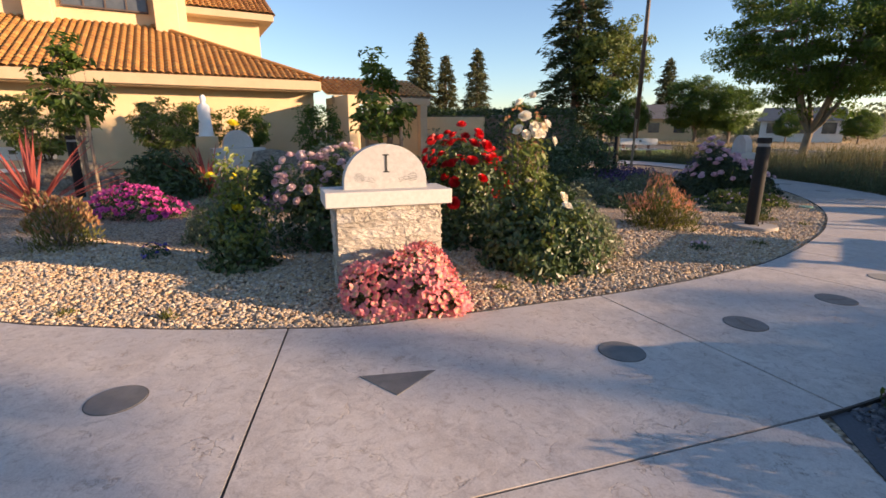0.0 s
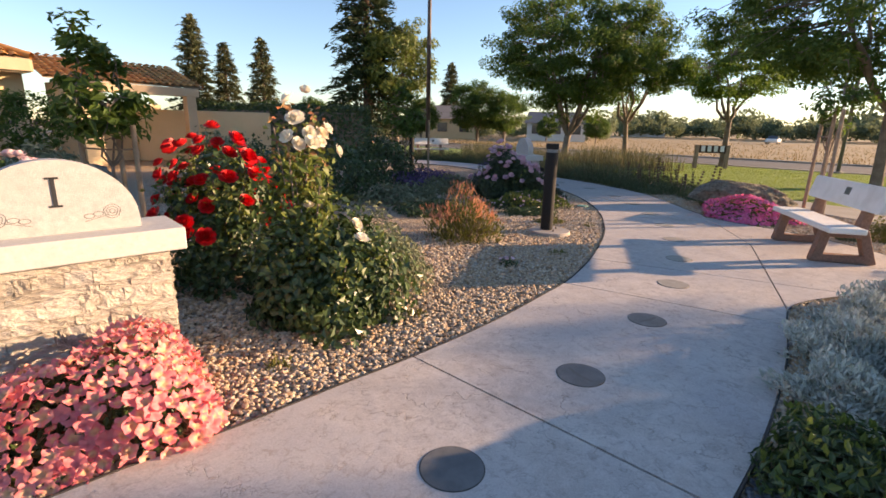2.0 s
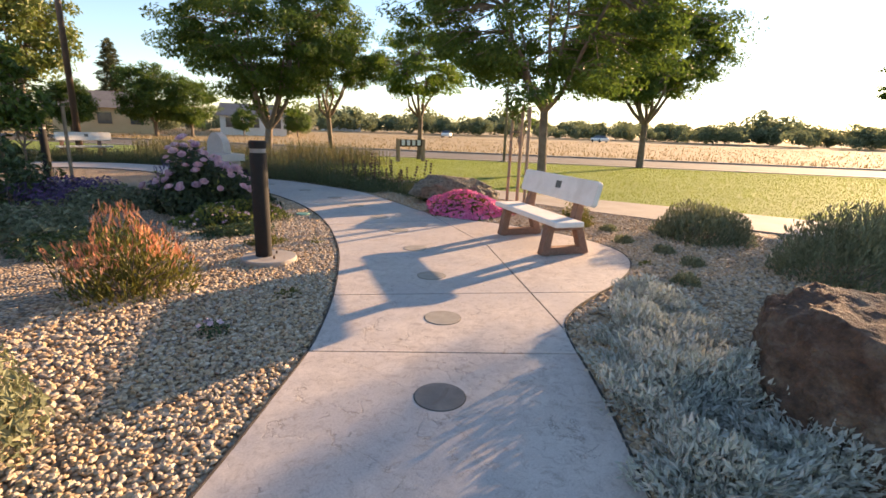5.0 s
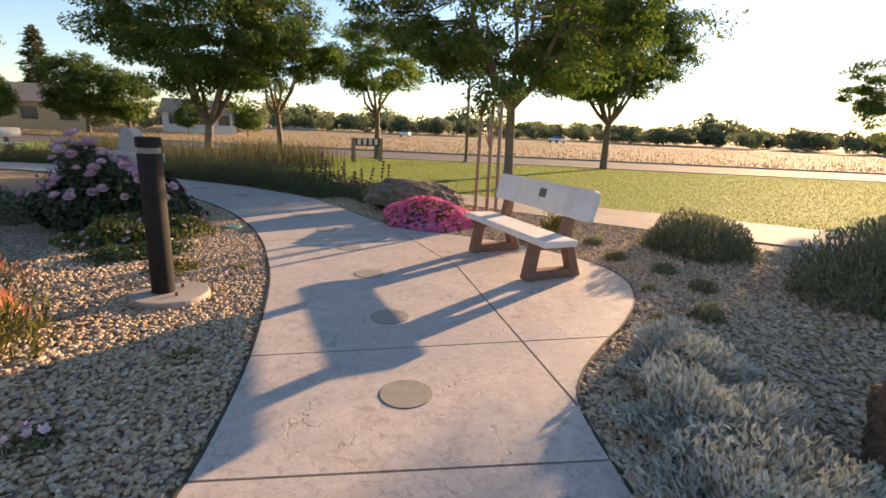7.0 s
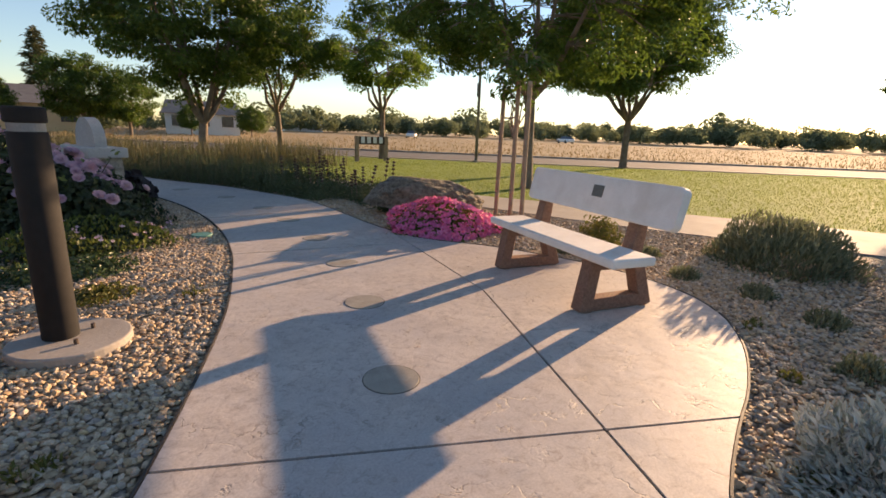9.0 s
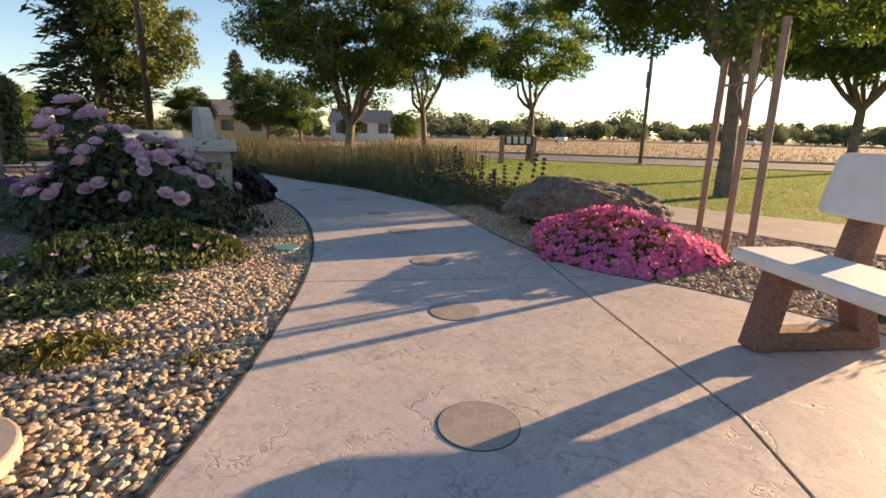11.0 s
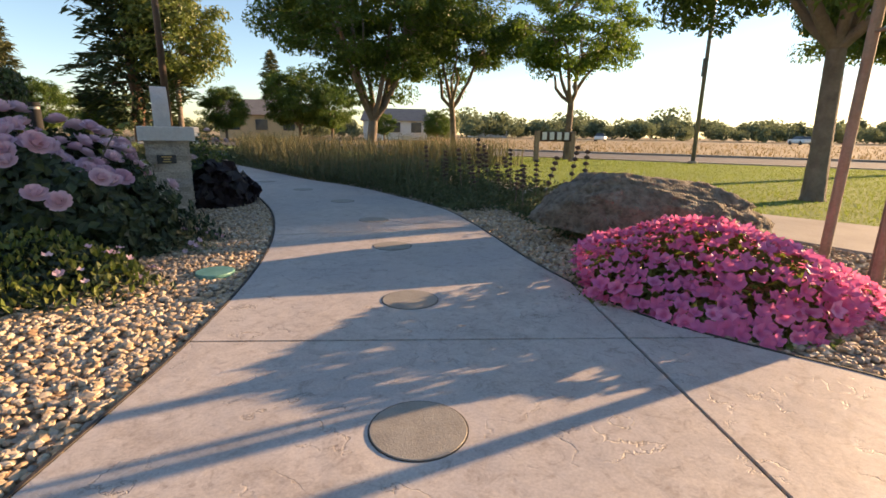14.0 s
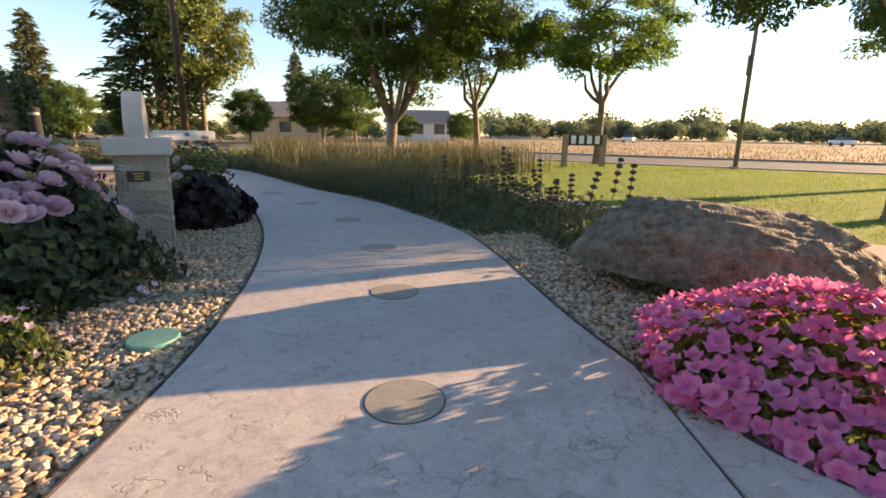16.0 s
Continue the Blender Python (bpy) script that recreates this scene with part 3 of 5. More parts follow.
def broad_tree(seed, trunk_h, lean, crown, r0, limbs, clusters, per, leaf, mat, bark, spread=0.42, fork_r=0.6):
    """Trunk and limbs as tubes, and a crown of leaf clumps with gaps. crown: centre and radii."""
    rng = np.random.default_rng(seed)
    cx, cy, cz, rx, ry, rz = crown
    tb = Tubes(8)
    top = Vector((lean[0], lean[1], trunk_h))
    tb.add([(0, 0, -0.12), (0, 0, 0.06), (lean[0] * 0.25, lean[1] * 0.25, trunk_h * 0.35), (lean[0] * 0.7, lean[1] * 0.7, trunk_h * 0.75), top], [r0 * 1.6, r0 * 1.15, r0 * 0.95, r0 * 0.9, r0 * 0.85])
    nodes = []
    for i in range(limbs):
        a = 2 * math.pi * (i + rng.uniform(-0.25, 0.25)) / limbs
        e = rng.uniform(0.35, 0.8) if i % 2 else rng.uniform(0.1, 0.5)
        end = Vector((cx + rx * math.cos(a) * e, cy + ry * math.sin(a) * e, cz + rz * rng.uniform(-0.1, 0.75)))
        mid = top.lerp(end, 0.45) + Vector((math.cos(a), math.sin(a), 0.0)) * 0.14 * rx + Vector((0, 0, -0.1 * rz))
        pts = []
        for k in range(7):
            t = k / 6
            p = top * (1 - t) ** 2 + mid * 2 * t * (1 - t) + end * t * t
            p = p + Vector(rng.normal(0, 0.05, 3)) * (1 if 0 < k < 6 else 0)
            pts.append(p)
            if k > 0:
                nodes.append((p, r0 * fork_r * (1 - 0.85 * t)))
        tb.add(pts, [r0 * fork_r * (1 - 0.85 * k / 6) for k in range(7)])
    P, N = [], []
    for c in range(clusters):
        d = rng.normal(0, 1, 3)
        d /= np.linalg.norm(d)
        rad = rng.uniform(0.45, 1.0) ** 0.6
        lump = 1 + 0.22 * math.sin(3.1 * d[0] + seed) * math.cos(2.7 * d[1] + 2 * seed) + rng.normal(0, 0.07)
        q = np.array([cx + rx * d[0] * rad * lump, cy + ry * d[1] * rad * lump, cz + rz * (d[2] if d[2] > 0 else d[2] * 0.75) * rad * lump])
        qv = Vector(q)
        best = min(nodes, key=lambda nd: (nd[0] - qv).length)
        m = best[0].lerp(qv, 0.5) + Vector((0, 0, 0.08))
        tb.add([best[0], m, qv], [min(best[1], 0.035) * 0.8, 0.014, 0.006])
        k = int(per * rng.uniform(0.5, 1.4))
        s = spread * rng.uniform(0.6, 1.25)
        pts = q + unit(rng.normal(0, 1, (k, 3))) * rng.uniform(0, 1, (k, 1)) ** 0.45 * [s * 1.5, s * 1.5, s * 0.85]
        P.append(pts)
        N.append(unit(pts - q + np.array([0, 0, 0.6]) + 0.4 * d))
    P, N = np.concatenate(P), np.concatenate(N)
    trunk = tb.mesh("trunk", bark)
    crown_me = leaf_mesh("crown", rng, P, N, leaf * rng.uniform(0.7, 1.3, len(P)), mat, 0.42, 0.12)
    return trunk, crown_me


def place_tree(meshes, at, rz, scale, name, label):
    ob = thing(name, label, "tree", (at[0], at[1], at[2] if len(at) > 2 else -0.02), rz)
    ob.scale = (scale, scale, scale)
    part("trunk", meshes[0], ob)
    part("crown", meshes[1], ob)
    return ob


ASH_A = broad_tree(11, 1.15, (0.1, 0.0), (0.1, 0.0, 4.5, 3.9, 3.9, 2.8), 0.17, 8, 270, 200, 0.145, L_ASH, M_BARK, 0.38)
ASH_B = broad_tree(23, 1.7, (0.0, 0.1), (0.0, 0.0, 4.1, 2.5, 2.5, 1.9), 0.12, 6, 105, 190, 0.135, L_ASH, M_BARK, 0.33)
ASH_C = broad_tree(37, 2.0, (-0.05, 0.05), (-0.2, 0.3, 4.4, 3.8, 4.0, 2.6), 0.13, 7, 270, 215, 0.125, L_ASH, M_BARK, 0.36)
ASH_D = broad_tree(41, 2.1, (0.0, 0.0), (0.0, 0.8, 5.4, 3.9, 3.9, 3.2), 0.17, 8, 380, 190, 0.16, L_ASH, M_BARK, 0.42)
ASH = "mature shade tree with dense green crown on the lawn"
place_tree(ASH_A, (11.86, 24.8), 0, 1.16, "shade_tree", ASH)
place_tree(ASH_B, (16.2, 26.6), 60, 1.16, "shade_tree", "slender shade tree standing behind a larger one")
ASH_E = broad_tree(29, 1.9, (0.0, 0.1), (0.0, 0.0, 4.1, 2.5, 2.5, 1.9), 0.12, 6, 105, 190, 0.135, L_ASH_LIT, M_BARK, 0.33)
place_tree(ASH_E, (19.1, 22.6), 150, 1.12, "shade_tree", "small light-green shade tree beside the sign")
place_tree(ASH_C, (14.7, 11.7), 20, 1.08, "shade_tree", "shade tree with forked trunk on the lawn near the bench")
place_tree(ASH_D, (26.3, 14.0), 0, 1.0, "shade_tree", "shade tree at the road edge of the lawn")
place_tree(ASH_B, (26.0, 3.3), 90, 1.0, "shade_tree", "shade tree on the lawn by the road").scale = (0.92, 0.92, 0.80)
# never in view: added and sized for the shade it throws on the walk
place_tree(ASH_C, (19.5, -0.6), 130, 0.85, "shade_tree", "unseen tree on the lawn, added to shade the walk")


def conifer(seed, H, R, base, mat, bark, per=34, leaf=0.5, whorls=34, droop=0.35):
    rng = np.random.default_rng(seed)
    tb = Tubes(7)
    tb.add([(0, 0, -0.1), (0, 0, H * 0.3), (0, 0, H * 0.7), (0, 0, H)], [R * 0.11, R * 0.085, R * 0.045, 0.01])
    P, N, A = [], [], []
    for w in range(whorls):
        z = base + (H - base) * (w / whorls) ** 0.9
        ln = R * (1 - (z - base) / (H - base)) ** 0.75 * rng.uniform(0.75, 1.1) + 0.25
        k = int(rng.integers(5, 8))
        for j in range(k):
            a = 2 * math.pi * j / k + rng.uniform(0, 1)
            l = ln * rng.uniform(0.6, 1.12)
            d = np.array([math.cos(a), math.sin(a), 0])
            end = np.array([0, 0, z]) + d * l + np.array([0, 0, -droop * l * rng.uniform(0.5, 1.2)])
            tb.add([(0, 0, z), tuple(np.array([0, 0, z]) * 0.5 + end * 0.5 + [0, 0, 0.06 * l]), tuple(end)], [0.05, 0.03, 0.008])
            n = max(6, int(per * l / R))
            t = rng.uniform(0.25, 1.0, n)[:, None] ** 0.8
            p = np.array([0, 0, z]) * (1 - t) + end * t + [0, 0, 0.06 * l] * (t * (1 - t) * 4)
            side = np.array([-d[1], d[0], 0]) * rng.normal(0, 0.16 * l, (n, 1))
            p = p + side + rng.normal(0, 0.05 * R, (n, 3)) * [1, 1, 0.6]
            P.append(p)
            N.append(np.tile([0, 0, 1.0], (n, 1)))
            A.append(d + side * 1.5 / max(l, 0.3) + [0, 0, -0.35])
    P, N, A = np.concatenate(P), np.concatenate(N), np.concatenate(A)
    return tb.mesh("trunk", bark), leaf_mesh("crown", rng, P, N, leaf * rng.uniform(0.6, 1.3, len(P)), mat, 0.32, 0.08, A)


CON_A = conifer(5, 21, 4.4, 1.6, L_CON, M_BARK_R, 60, 0.75, 46)
CON_B = conifer(8, 12, 3.1, 0.6, L_CON2, M_BARK_R, 60, 0.6, 34)
place_tree(CON_A, (2.2, 50.0), 0, 1.0, "redwood", "tall dark green redwood with drooping tiers")
place_tree(broad_tree(71, 4, (0, 0), (0, 0, 7, 3.0, 3.0, 4.0), 0.2, 6, 150, 80, 0.35, L_LIGHT, M_BARK, 0.7), (4.9, 49.0), 0, 1.0, "leafy_tree", "bright leafy tree beside the redwood")
for x, y, s, sd in ((-11.5, 72.0, 1.05, 0), (-21.0, 75.0, 1.3, 50), (-17.5, 77.0, 1.05, 100), (14.5, 74.0, 0.9, 20)):
    place_tree(CON_B, (x, y), sd, s, "fir_tree", "tapering fir tree in the distance")
DARK_TREE = broad_tree(73, 1.5, (0, 0), (0, 0, 4.2, 3.4, 3.4, 3.3), 0.2, 6, 170, 110, 0.30, L_ASH, M_BARK, 0.62)
for x, y, k, s in ((-5.5, 53, 0.42, 0), (-11.5, 55, 0.45, 80), (-0.5, 54, 0.5, 160), (8.2, 57, 0.62, 220), (15.0, 58.0, 0.88, 120), (18.0, 57.0, 0.75, 20), (-2.5, 46.0, 0.5, 60), (-6.5, 48.0, 0.46, 140), (25.5, 63.0, 0.42, 10), (31.5, 61.0, 0.46, 70)):
    place_tree(DARK_TREE, (x, y), s, k, "leafy_tree", "dark green leafy tree beyond the garden")

# far woods, leaf clumps in a band beyond the field
rng = np.random.default_rng(17)
P, N, S = [], [], []
for i in range(430):
    az = radians(rng.uniform(-22, 100))
    d = rng.uniform(135, 200) if az < radians(62) else rng.uniform(72, 115)
    h = rng.uniform(3.4, 6.8) * (d / 160) * (1.5 if rng.uniform() < 0.1 else 1)
    w = h * rng.uniform(0.45, 0.8)
    c = np.array([d * math.cos(az) + 4, d * math.sin(az) + 4, h * 0.5])
    for j in range(7):
        u0 = unit(rng.normal(0, 1, (1, 3)))[0]
        c1 = c + u0 * rng.uniform(0.2, 0.62) * np.array([w, w, h * 0.46])
        k = 70
        u = unit(rng.normal(0, 1, (k, 3)))
        P.append(c1 + u * rng.uniform(0.6, 1.0, (k, 1)) ** 0.6 * [w * 0.5, w * 0.5, h * 0.26])
        N.append(u)
        S.append(np.full(k, h * 0.11))
P, N, S = np.concatenate(P), np.concatenate(N), np.concatenate(S)
solid("far_woods", leaf_mesh("far_woods", rng, P, N, S, L_HAZED, 0.8, 0.1), "distant belt of green trees beyond the field", "woods", "stuff")

# ---- flowers and shrubs ----


def rose_mesh(name, mat, seed):
    """A rose of three rings of cupped petals, about 1 across."""
    rng = np.random.default_rng(seed)
    v, f = [], []
    for ring, (n, r, up, flare) in enumerate(((4, 0.10, 0.47, 0.05), (5, 0.19, 0.45, 0.14), (6, 0.29, 0.37, 0.28), (8, 0.40, 0.20, 0.50))):
        for j in range(n):
            a = 2 * math.pi * (j + 0.5 * ring) / n + rng.uniform(-0.2, 0.2)
            w = 2.6 * r / n * 1.7
            d, s = np.array([math.cos(a), math.sin(a), 0]), np.array([-math.sin(a), math.cos(a), 0])
            o = len(v)
            v += [d * 0.04 - s * w * 0.3, d * 0.04 + s * w * 0.3, d * r * 0.9 + s * w + [0, 0, up * 0.7], d * r * 0.9 - s * w + [0, 0, up * 0.7],
                  d * (r + flare * 0.25) + s * w * 0.55 + [0, 0, up], d * (r + flare * 0.25) - s * w * 0.55 + [0, 0, up], d * r * 1.08 + [0, 0, up * 0.62]]
            f += [(o, o + 1, o + 6), (o + 1, o + 2, o + 6), (o + 2, o + 4, o + 6), (o + 4, o + 5, o + 6), (o + 5, o + 3, o + 6), (o + 3, o, o + 6)]
    return mesh_np(name, v, f, mat, True)


def trumpet_mesh(name, mat, seed):
    """An open five-lobed trumpet flower, about 1 across."""
    rng = np.random.default_rng(seed)
    v, f = [(0, 0, -0.22)], []
    n = 20
    for j in range(n):
        a = 2 * math.pi * j / n
        lobe = 0.45 + 0.05 * math.cos(5 * a) + rng.uniform(-0.03, 0.03)
        v.append((0.16 * math.cos(a), 0.16 * math.sin(a), 0.0))
        v.append((lobe * math.cos(a), lobe * math.sin(a), 0.08 + 0.10 * math.sin(5 * a + 1) + rng.uniform(-0.07, 0.07)))
    for j in range(n):
        a, b = 1 + 2 * j, 1 + 2 * ((j + 1) % n)
        f += [(0, a, b), (a, a + 1, b + 1), (a, b + 1, b)]
    return mesh_np(name, v, f, mat, True)


def aim(p, nrm, s, rng):
    q = Vector(nrm).to_track_quat("Z", "Y").to_matrix().to_4x4()
    return Matrix.Translation(Vector(p)) @ q @ pose(0, 0, 0, 0, 0, rng.uniform(0, 360)) @ Matrix.Diagonal((s, s, s, 1))


def dome_points(rng, n, rx, ry, h, lo=0.5, lump=0.15, seed=0, zmin=0.0, cone=0.0):
    """Points in the outer part of a lumpy dome, with their outward directions."""
    d = unit(rng.normal(0, 1, (n, 3)))
    d[:, 2] = np.abs(d[:, 2])
    rad = rng.uniform(lo, 1, n)[:, None] ** 0.7
    lm = 1 + lump * (np.sin(4.3 * d[:, 0] + seed) * np.cos(3.7 * d[:, 1] + 1.7 * seed) + 0.6 * np.sin(7 * d[:, 2] + 5 * d[:, 0] + seed))[:, None]
    P = d * rad * lm * [rx, ry, h]
    if cone:
        r = np.minimum(np.hypot(d[:, 0], d[:, 1]), 1)
        P[:, 2] = h * (1 - r ** cone) * (lm * rad)[:, 0]
    P[:, 2] = np.maximum(P[:, 2], zmin + 0.02)
    return P, unit(d / [rx, ry, h])


def shrub(name, label, at, rx, ry, h, n, leaf, mat, seed, aspect=0.5, lo=0.45, lump=0.16, stems=10, stem_mat=None, cat="shrub", rz=0, upward=0.0, extra=(), cone=0.0):
    """A rounded shrub: stems and foliage; extra: further foliage layers (count, size, material, low and high share of height, aspect)."""
    rng = np.random.default_rng(seed)
    ob = thing(name, label, cat, (at[0], at[1], -0.03), rz)
    P, N = dome_points(rng, n, rx, ry, h, lo, lump, seed, 0.0, cone)
    al = None
    if upward:
        al = unit(N * 0.5 + rng.normal(0, 0.25, N.shape) + [0, 0, upward])
        N = unit(np.cross(al, rng.normal(0, 1, N.shape)))
    part("foliage", leaf_mesh("foliage", rng, P, N, leaf * rng.uniform(0.7, 1.35, n), mat, aspect, 0.14, al), ob)
    if stems:
        tb = Tubes(5)
        Q, _ = dome_points(rng, stems, rx * 0.85, ry * 0.85, h * 0.92, 0.75, lump, seed)
        for q in Q:
            tb.add([(q[0] * 0.12, q[1] * 0.12, -0.03), (q[0] * 0.5, q[1] * 0.5, q[2] * 0.55), tuple(q)], [0.012, 0.008, 0.003])
        part("stem_frame", tb.mesh("stem_frame", stem_mat or M_BARK), ob)
    for k, size, m2, a, b, asp in extra:
        P, N = dome_points(rng, k * 2, rx * 1.03, ry * 1.03, h * 1.05, 0.8, lump, seed)
        keep = (P[:, 2] >= a * h) & (P[:, 2] <= b * h)
        P, N = P[keep][:k], N[keep][:k]
        al = unit(N * 0.5 + rng.normal(0, 0.3, N.shape) + [0, 0, 1.0])
        N2 = unit(np.cross(al, rng.normal(0, 1, N.shape)))
        part("tip_foliage", leaf_mesh("tip_foliage", rng, P, N2, size * rng.uniform(0.7, 1.3, len(P)), m2, asp, 0.1, al), ob)
    return ob


def bloom(ob, me_list, n, rx, ry, h, size, seed, lo=0.9, zmin=0.25, lump=0.16, az=None, zmax=2.0, name="flower", up=0.4, cone=0.0):
    """Flowers over the outside of a dome, each a part of its own."""
    rng = np.random.default_rng(seed + 500)
    P, N = dome_points(rng, n * 6, rx, ry, h, lo, lump, seed, 0.0, cone)
    keep = (P[:, 2] > zmin * h) & (P[:, 2] < zmax * h)
    if az is not None:
        a = np.degrees(np.arctan2(P[:, 1], P[:, 0]))
        keep &= np.abs((a - az[0] + 180) % 360 - 180) < az[1]
    P, N = P[keep], N[keep]
    taken, rest = [], []
    for p, q in zip(P, N):
        s = size * rng.uniform(0.75, 1.2)
        if any((p[0] - t[0]) ** 2 + (p[1] - t[1]) ** 2 + (p[2] - t[2]) ** 2 < (0.5 * size) ** 2 for t in taken):
            continue
        taken.append(p)
        m = aim(p * 1.06, q + rng.normal(0, 0.28, 3) + [0, 0, up], s, rng)
        me = me_list[len(taken) % len(me_list)]
        if len(taken) <= 300:
            part(name, me, ob, "", m)
        else:
            rest.append((me, m))
        if len(taken) >= n:
            break
    if rest:
        V, F, o = [], [], 0
        for me, m in rest:
            co = np.empty(len(me.vertices) * 3)
            me.vertices.foreach_get("co", co)
            co = co.reshape(-1, 3) @ np.array(m.to_3x3()).T + np.array(m.translation)
            V.append(co)
            F.append(np.array([f.vertices[:] for f in me.polygons]) + o)
            o += len(co)
        tagged(part("bloom_rest", mesh_np("bloom_rest", np.concatenate(V), np.concatenate(F), rest[0][0].materials[0], True), ob), kind="stuff")


def rose_bush(label, at, rx, ry, h, leaves, seed, me_list, n, size, zmin, canes=9, leafmat=None, light=0.25, az=None, tall=1.0):
    rng = np.random.default_rng(seed)
    ob = thing("rose_bush", label, "rose bush", (at[0], at[1], -0.03))
    tb = Tubes(5)
    tips = []
    for i in range(canes):
        a = 2 * math.pi * i / canes + rng.uniform(-0.4, 0.4)
        r = rng.uniform(0.3, 0.95)
        z = h * rng.uniform(0.7, 1.0) * (1.0 - 0.25 * r * r)
        end = Vector((rx * r * math.cos(a), ry * r * math.sin(a), z))
        mid = Vector((end.x * 0.55, end.y * 0.55, z * 0.55)) + Vector(rng.normal(0, 0.03, 3))
        tb.add([(end.x * 0.15, end.y * 0.15, -0.02), mid, end], [0.016, 0.010, 0.005])
        tips.append((mid, end))
    part("cane_frame", tb.mesh("cane_frame", M_BARK), ob)
    leaves = int(leaves * 1.2)
    nd = int(leaves * (1 - light))
    P, N = dome_points(rng, nd, rx, ry, h * tall, 0.35, 0.2, seed)
    part("foliage", leaf_mesh("foliage", rng, P, N, 0.074 * rng.uniform(0.6, 1.3, nd), leafmat or L_DARK, 0.68, 0.12), ob)
    nl = leaves - nd
    if nl:
        k = rng.integers(0, len(tips), nl)
        t = rng.uniform(0.1, 1, (nl, 1))
        P = np.array([tips[j][0] for j in k]) * (1 - t) + np.array([tips[j][1] for j in k]) * t + rng.normal(0, 0.06, (nl, 3))
        part("young_foliage", leaf_mesh("young_foliage", rng, P, rng.normal(0, 1, (nl, 3)) + [0, 0, 0.6], 0.072 * rng.uniform(0.6, 1.3, nl), L_LIGHT, 0.6, 0.12), ob)
    bloom(ob, me_list, n, rx, ry, h, size, seed, 0.92, zmin, 0.2, az)
    return ob


R_RED = [rose_mesh("red_rose", F_RED, 1), rose_mesh("red_rose", F_RED, 2)]
R_WHITE = [rose_mesh("cream_rose", F_WHITE, 3), rose_mesh("cream_rose", F_WHITE, 4)]
R_BLUSH = [rose_mesh("blush_rose", F_BLUSH, 5), rose_mesh("blush_rose", F_BLUSH, 6)]
R_LILAC = [rose_mesh("lilac_rose", F_LILAC, 7), rose_mesh("lilac_rose", F_LILAC, 8)]
R_YELLOW = [rose_mesh("yellow_rose", F_YELLOW, 9)]
T_PINK = [trumpet_mesh("pink_petunia", F_PINK, i) for i in (1, 2, 3)]
T_MAG = [trumpet_mesh("magenta_petunia", F_MAG, i) for i in (4, 5)]
T_CORAL = [trumpet_mesh("coral_flower", F_CORAL, i) for i in (6, 7, 8)]
T_BLUE = [trumpet_mesh("blue_pansy", F_BLUE, 9)]

# by the first monument
rose_bush("red rose bush in full bloom behind the monument", (0.48, 6.35), 0.64, 0.6, 1.36, 3800, 31, R_RED, 64, 0.14, 0.42, 12, None, 0.2)
WR = (1.55, 5.42)
rose_bush("tall cream rose bush with spent blooms", WR, 0.66, 0.6, 0.92, 5200, 32, R_WHITE, 4, 0.10, 0.6, 10, None, 0.12)
wr = rose_bush("upright cream rose canes with fading flowers", (1.36, 5.55), 0.36, 0.36, 1.70, 1100, 39, R_WHITE, 14, 0.105, 0.74, 20, L_LIGHT, 0.75)
rng = np.random.default_rng(77)
dp = np.stack([rng.uniform(-0.22, 0.22, 110), rng.uniform(-0.2, 0.2, 110), rng.uniform(1.1, 1.75, 110)], 1)
part("dry_foliage", leaf_mesh("dry_foliage", rng, dp, rng.normal(0, 1, (110, 3)), 0.06 * rng.uniform(0.6, 1.3, 110), L_DRY, 0.55), wr, "curled brown dry leaves")
shrub("rock_rose", "grey-green rock rose with cream flowers", (2.0, 6.15), 0.55, 0.5, 0.72, 3000, 0.06, L_GREY, 33, 0.4)
rose_bush("yellow rose bush with two open blooms", (-1.62, 4.55), 0.42, 0.4, 0.8, 1500, 34, R_YELLOW, 5, 0.14, 0.75, 7, None, 0.3)
rose_bush("leggy pale green rose shoots with buds", (-1.66, 4.6), 0.34, 0.32, 1.3, 500, 44, R_YELLOW, 2, 0.12, 0.5, 9, L_LIGHT, 0.9)
rose_bush("blush pink rose bush covered in flowers", (-1.15, 5.85), 0.88, 0.75, 1.2, 4600, 35, R_BLUSH, 100, 0.115, 0.5, 12, None, 0.25)
shrub("lavender", "low dark green lavender clump", (-2.75, 5.6), 0.5, 0.48, 0.6, 2200, 0.07, L_GREY, 36, 0.3)
cf = shrub("bedding_flowers", "mound of coral pink bedding flowers before the monument", (0.50, 3.98), 0.53, 0.48, 0.37, 1500, 0.06, L_DARK, 51, cat="flower mound", stems=0, cone=4.0)
bloom(cf, T_CORAL, 420, 0.54, 0.49, 0.39, 0.090, 51, 0.92, 0.06, up=0.25, cone=4.0)
shrub("heath", "heath shrub with glowing orange tips", (3.3, 8.2), 0.6, 0.58, 0.66, 2200, 0.075, L_HEATH, 52, 0.2, 0.25, 0.25, 24, None, "shrub", 0, 1.0, ((700, 0.08, L_ORANGE, 0.5, 1.3, 0.2),))
shrub("heath", "dry heath shrub with tan tips", (-4.35, 4.7), 0.42, 0.4, 0.68, 1000, 0.075, L_HEATH, 53, 0.22, 0.4, 0.2, 24, None, "shrub", 0, 1.0, ((420, 0.09, L_DRY, 0.4, 1.2, 0.4),))
pl = shrub("bedding_flowers", "mound of magenta bedding flowers on gravel", (-5.4, 6.75), 0.95, 0.6, 0.5, 1400, 0.07, L_DARK, 54, cat="flower mound", stems=0)
bloom(pl, T_MAG, 160, 0.95, 0.6, 0.52, 0.12, 54, 0.9, 0.15)
